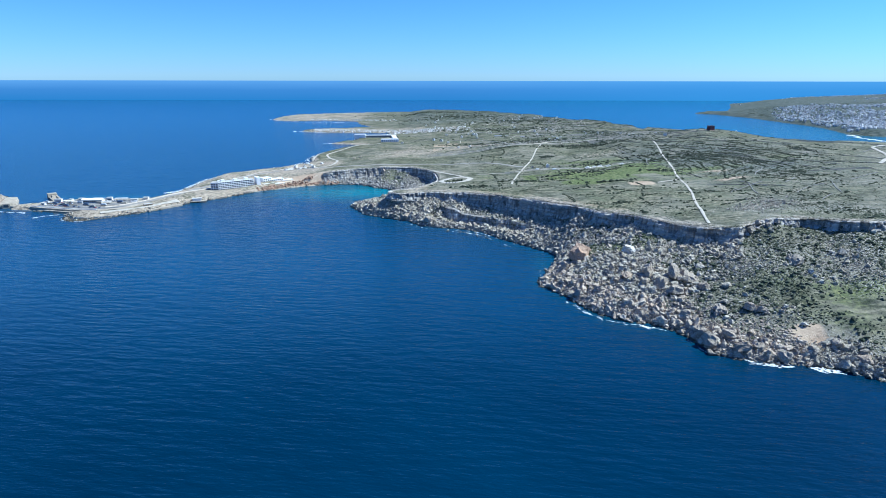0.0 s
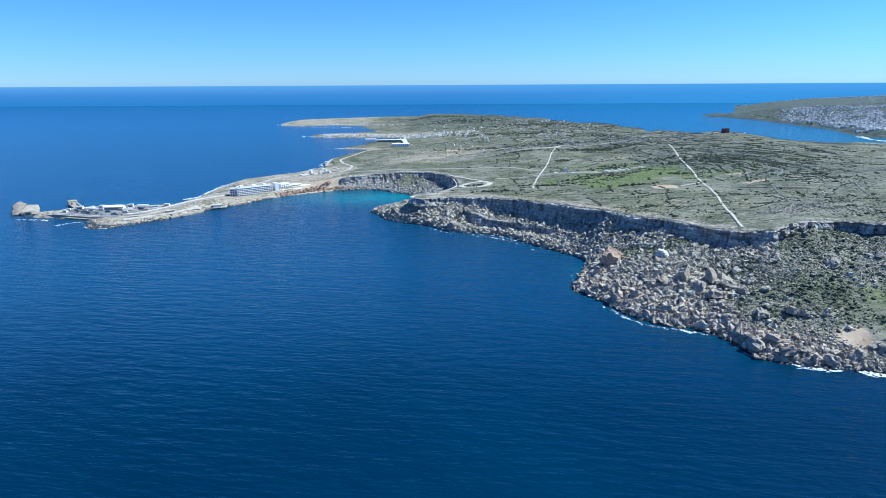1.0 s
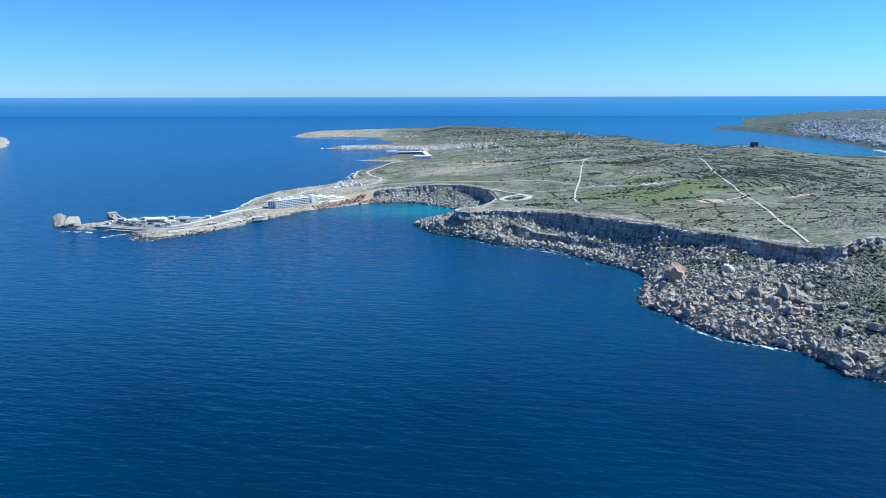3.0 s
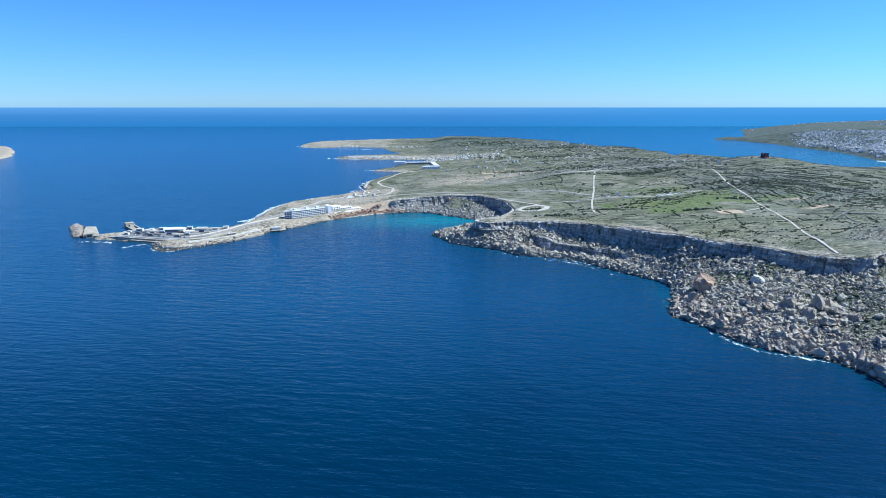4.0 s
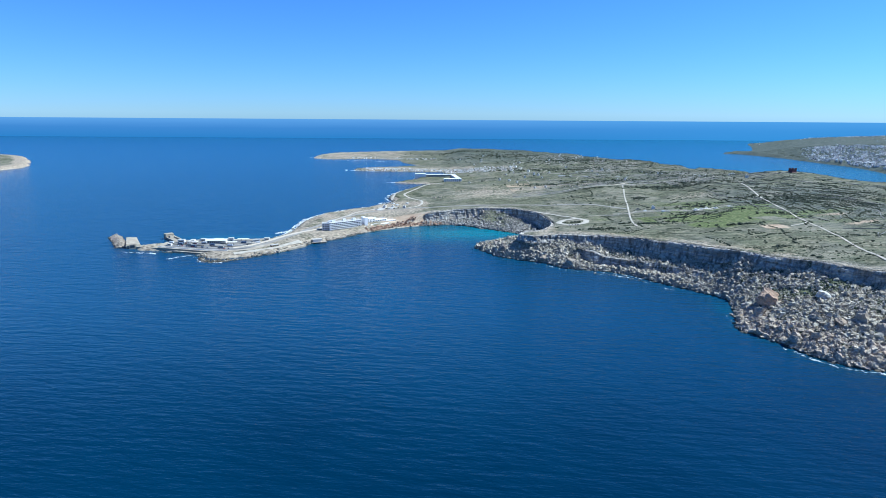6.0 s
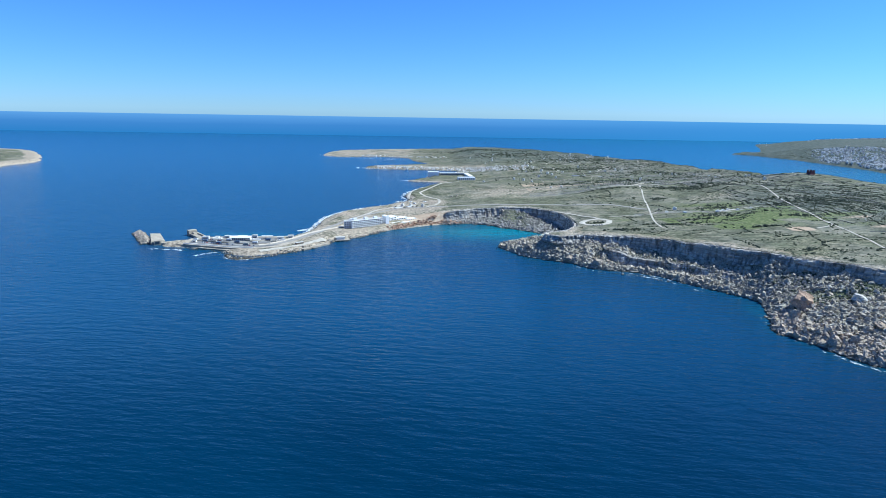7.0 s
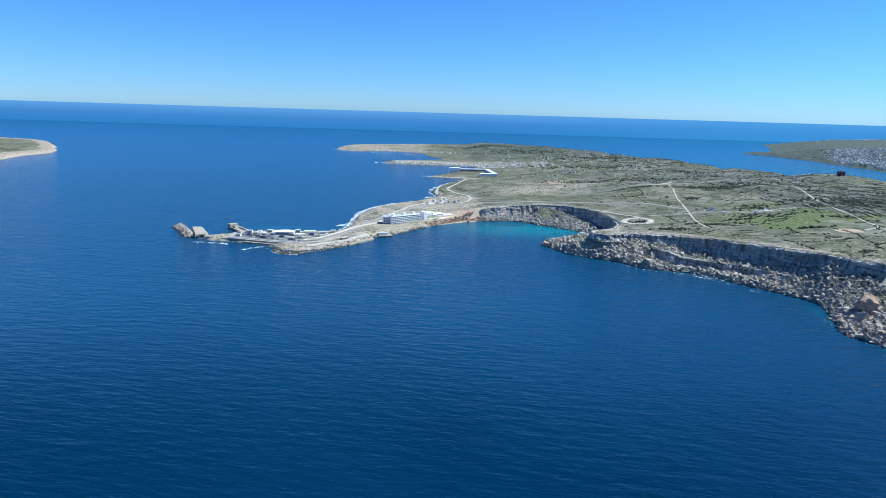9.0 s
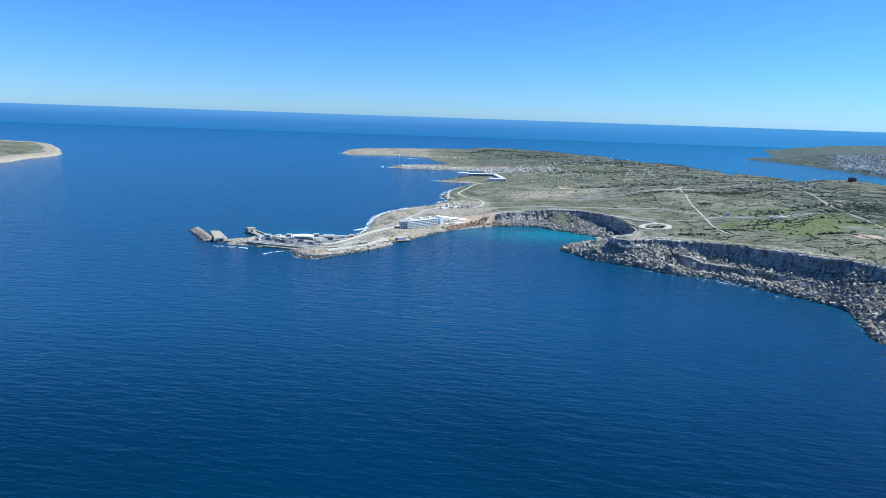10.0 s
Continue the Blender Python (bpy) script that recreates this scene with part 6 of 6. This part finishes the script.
    for i, (x, y, w, rz) in enumerate(((-512, 910, 9, 4), (-522, 886, 7, 0), (-584, 890, 8, -8))):
        s = thing("shelter", pose(x, y, 4.7, 0, 0, rz), "long open shelter with a pale flat roof", "shelter", "quay shelters")
        part("roof", boxed(-w, w, -2.6, 2.6, 3.4, 3.9), PALE_RENDER, s)
        for px in (-w + 0.6, -w / 3, w / 3, w - 0.6):
            part("post", boxed(px - 0.15, px + 0.15, -0.15, 0.15, 0, 3.4), CONCRETE, s)
    # swimming jetty and pier below the hotel
    bm = bmesh.new()
    prism(bm, [(-446, 852), (-440, 849), (-408, 892), (-413, 897)], -3, 2.4)
    tagged(part("jetty", bm, CONCRETE), "straight concrete jetty along the shore", "jetty", kind="structure")
    p = thing("pier", pose(-393, 918, 0, 0, 0, 20), "small pier with a flat-roofed hut over the water", "pier")
    part("deck", boxed(-12, 12, -5, 7, 1.6, 2.4), CONCRETE, p)
    part("hut", boxed(-9, 4, 0, 6, 2.42, 6.0), WHITE, p)
    part("roof", boxed(-10, 5, -1, 7, 6.02, 6.4), ROOF_GREY, p)
    for x in (-11, -4, 3, 11):
        part("post", boxed(x - 0.4, x + 0.4, -4.6, -3.8, -3, 1.6), CONCRETE, p)


build_harbour()


# ---- parked cars ----
def build_car(color, name):
    paint = mat_plain(name, color, 0.3, 0.05, 1.0, spec=0.6)
    tyre = bpy.data.materials.get("tyre_rubber") or mat_plain("tyre_rubber", (0.02, 0.02, 0.02), 0.8)
    c = thing("car", Matrix.Identity(4), "parked small hatchback with bright clean paint", "car", "parked cars")
    part("body", boxed(-0.8, 0.8, -1.9, 1.9, 0.3, 0.9, 0.95), paint, c)
    part("cabin", boxed(-0.7, 0.7, -1.0, 1.5, 0.9, 1.45, 0.75), GLASS, c)
    for x in (-0.75, 0.75):
        for y in (-1.2, 1.2):
            bm = bmesh.new()
            bmesh.ops.create_cone(bm, cap_ends=True, segments=10, radius1=0.31, radius2=0.31, depth=0.2, matrix=pose(x, y, 0.31, 0, 90, 0))
            part("wheel", bm, tyre, c)
    return c


def place_cars():
    rng = random.Random(81)
    kinds = [build_car(c, n) for c, n in (((0.7, 0.7, 0.7), "white_car_paint"), ((0.35, 0.02, 0.02), "red_car_paint"), ((0.05, 0.08, 0.2), "blue_car_paint"), ((0.25, 0.25, 0.26), "silver_car_paint"))]
    spots = [(-608 + 3.2 * i, 893 - 0.7 * i) for i in range(12)] + [(-600 + 3.6 * i, 872 - 0.9 * i) for i in range(16)] + [(-560 + 3.4 * i, 907 - 0.3 * i) for i in range(14)] + [(-540 + 3.4 * i, 858 - 0.4 * i) for i in range(9)] + [(6 + 5 * i, 896 + (i % 2)) for i in range(4)]
    for i, (x, y) in enumerate(spots):
        if i > 3 and rng.random() < 0.35:
            continue
        x, y = x + rng.uniform(-0.5, 0.5), y + rng.uniform(-1.2, 1.2)
        z = 4.76 if x < -300 else ground_z(x, y) + 0.8
        m = pose(x, y, z, 0, 0, rng.choice((0, 180)) + rng.uniform(-4, 4))
        if i < 4:
            kinds[i].matrix_world = m
        else:
            copy_thing(rng.choice(kinds), m)


place_cars()


def build_lorry(color, name):
    paint = mat_plain(name, color, 0.5, 0.08, 0.8)
    tyre = bpy.data.materials["tyre_rubber"]
    c = thing("lorry", Matrix.Identity(4), "parked lorry with a tall box body", "lorry", "parked lorries")
    part("chassis", boxed(-0.9, 0.9, -4.0, 4.2, 0.5, 0.8), tyre, c)
    part("cargo_box", boxed(-1.15, 1.15, -4.0, 2.2, 0.82, 3.3, bevel=0.06), paint, c)
    cab = part("cab", boxed(-1.1, 1.1, 2.45, 4.2, 0.82, 2.7, 0.94, bevel=0.08), paint, c)
    part("windscreen", boxed(-0.95, 0.95, 4.12, 4.22, 1.7, 2.45), GLASS, cab)
    for x in (-0.9, 0.9):
        for y in (-2.9, -1.8, 3.2):
            bm = bmesh.new()
            bmesh.ops.create_cone(bm, cap_ends=True, segments=10, radius1=0.48, radius2=0.48, depth=0.3, matrix=pose(x, y, 0.48, 0, 90, 0))
            part("wheel", bm, tyre, c)
    return c


def place_lorries():
    kinds = [build_lorry(c, n) for c, n in (((0.62, 0.62, 0.6), "white_lorry_paint"), ((0.10, 0.14, 0.2), "blue_lorry_paint"), ((0.4, 0.37, 0.3), "beige_lorry_paint"))]
    spots = [(-618, 890, 72), (-600, 882, 74), (-584, 877, 75), (-566, 889, 82), (-548, 874, 80), (-536, 888, 84), (-520, 872, 88), (-506, 893, 92), (-494, 882, 98), (-484, 892, 110), (-574, 867, 76), (-530, 860, 84)]
    for i, (x, y, rz) in enumerate(spots):
        m = pose(x, y, 4.745, 0, 0, rz)
        if i < 3:
            kinds[i].matrix_world = m
        else:
            copy_thing(kinds[i % 3], m)


place_lorries()


def build_pump_house():
    b = thing("pump_house", pose(-452, 872, ground_z(-452, 872), 0, 0, 42), "low brown flat-roofed hut beside the shore road", "building")
    part("wall", boxed(-6, 6, -2.5, 2.5, -2, 3.0), mat_plain("brown_render", (0.26, 0.17, 0.12), 0.9, 0.2, 0.4), b)
    part("roof", boxed(-6.4, 6.4, -2.9, 2.9, 3.01, 3.35), ROOF_GREY, b)
    for x in (-3.5, 0, 3.5):
        part("door", boxed(x - 0.8, x + 0.8, -2.58, -2.48, 0.1, 2.2), DOOR_GREEN, b, "dark painted door")


build_pump_house()


def build_boat():
    """A small white motor boat at anchor in the southern bay."""
    b = thing("motor_boat", pose(1099, 2174, 0.0, 0, 0, 100) @ Matrix.Scale(1.6, 4), "small white motor boat at anchor in the bay", "boat")
    bm = bmesh.new()
    prism(bm, [(-4.0, -1.3), (1.5, -1.4), (3.6, -0.7), (4.6, 0.0), (3.6, 0.7), (1.5, 1.4), (-4.0, 1.3)], -0.3, 1.1)
    part("hull", bm, WHITE, b)
    part("cabin", boxed(-1.6, 1.4, -0.9, 0.9, 1.12, 2.4, 0.85), WHITE, b)
    part("windscreen", boxed(1.3, 1.5, -0.8, 0.8, 1.5, 2.2), GLASS, b)


build_boat()
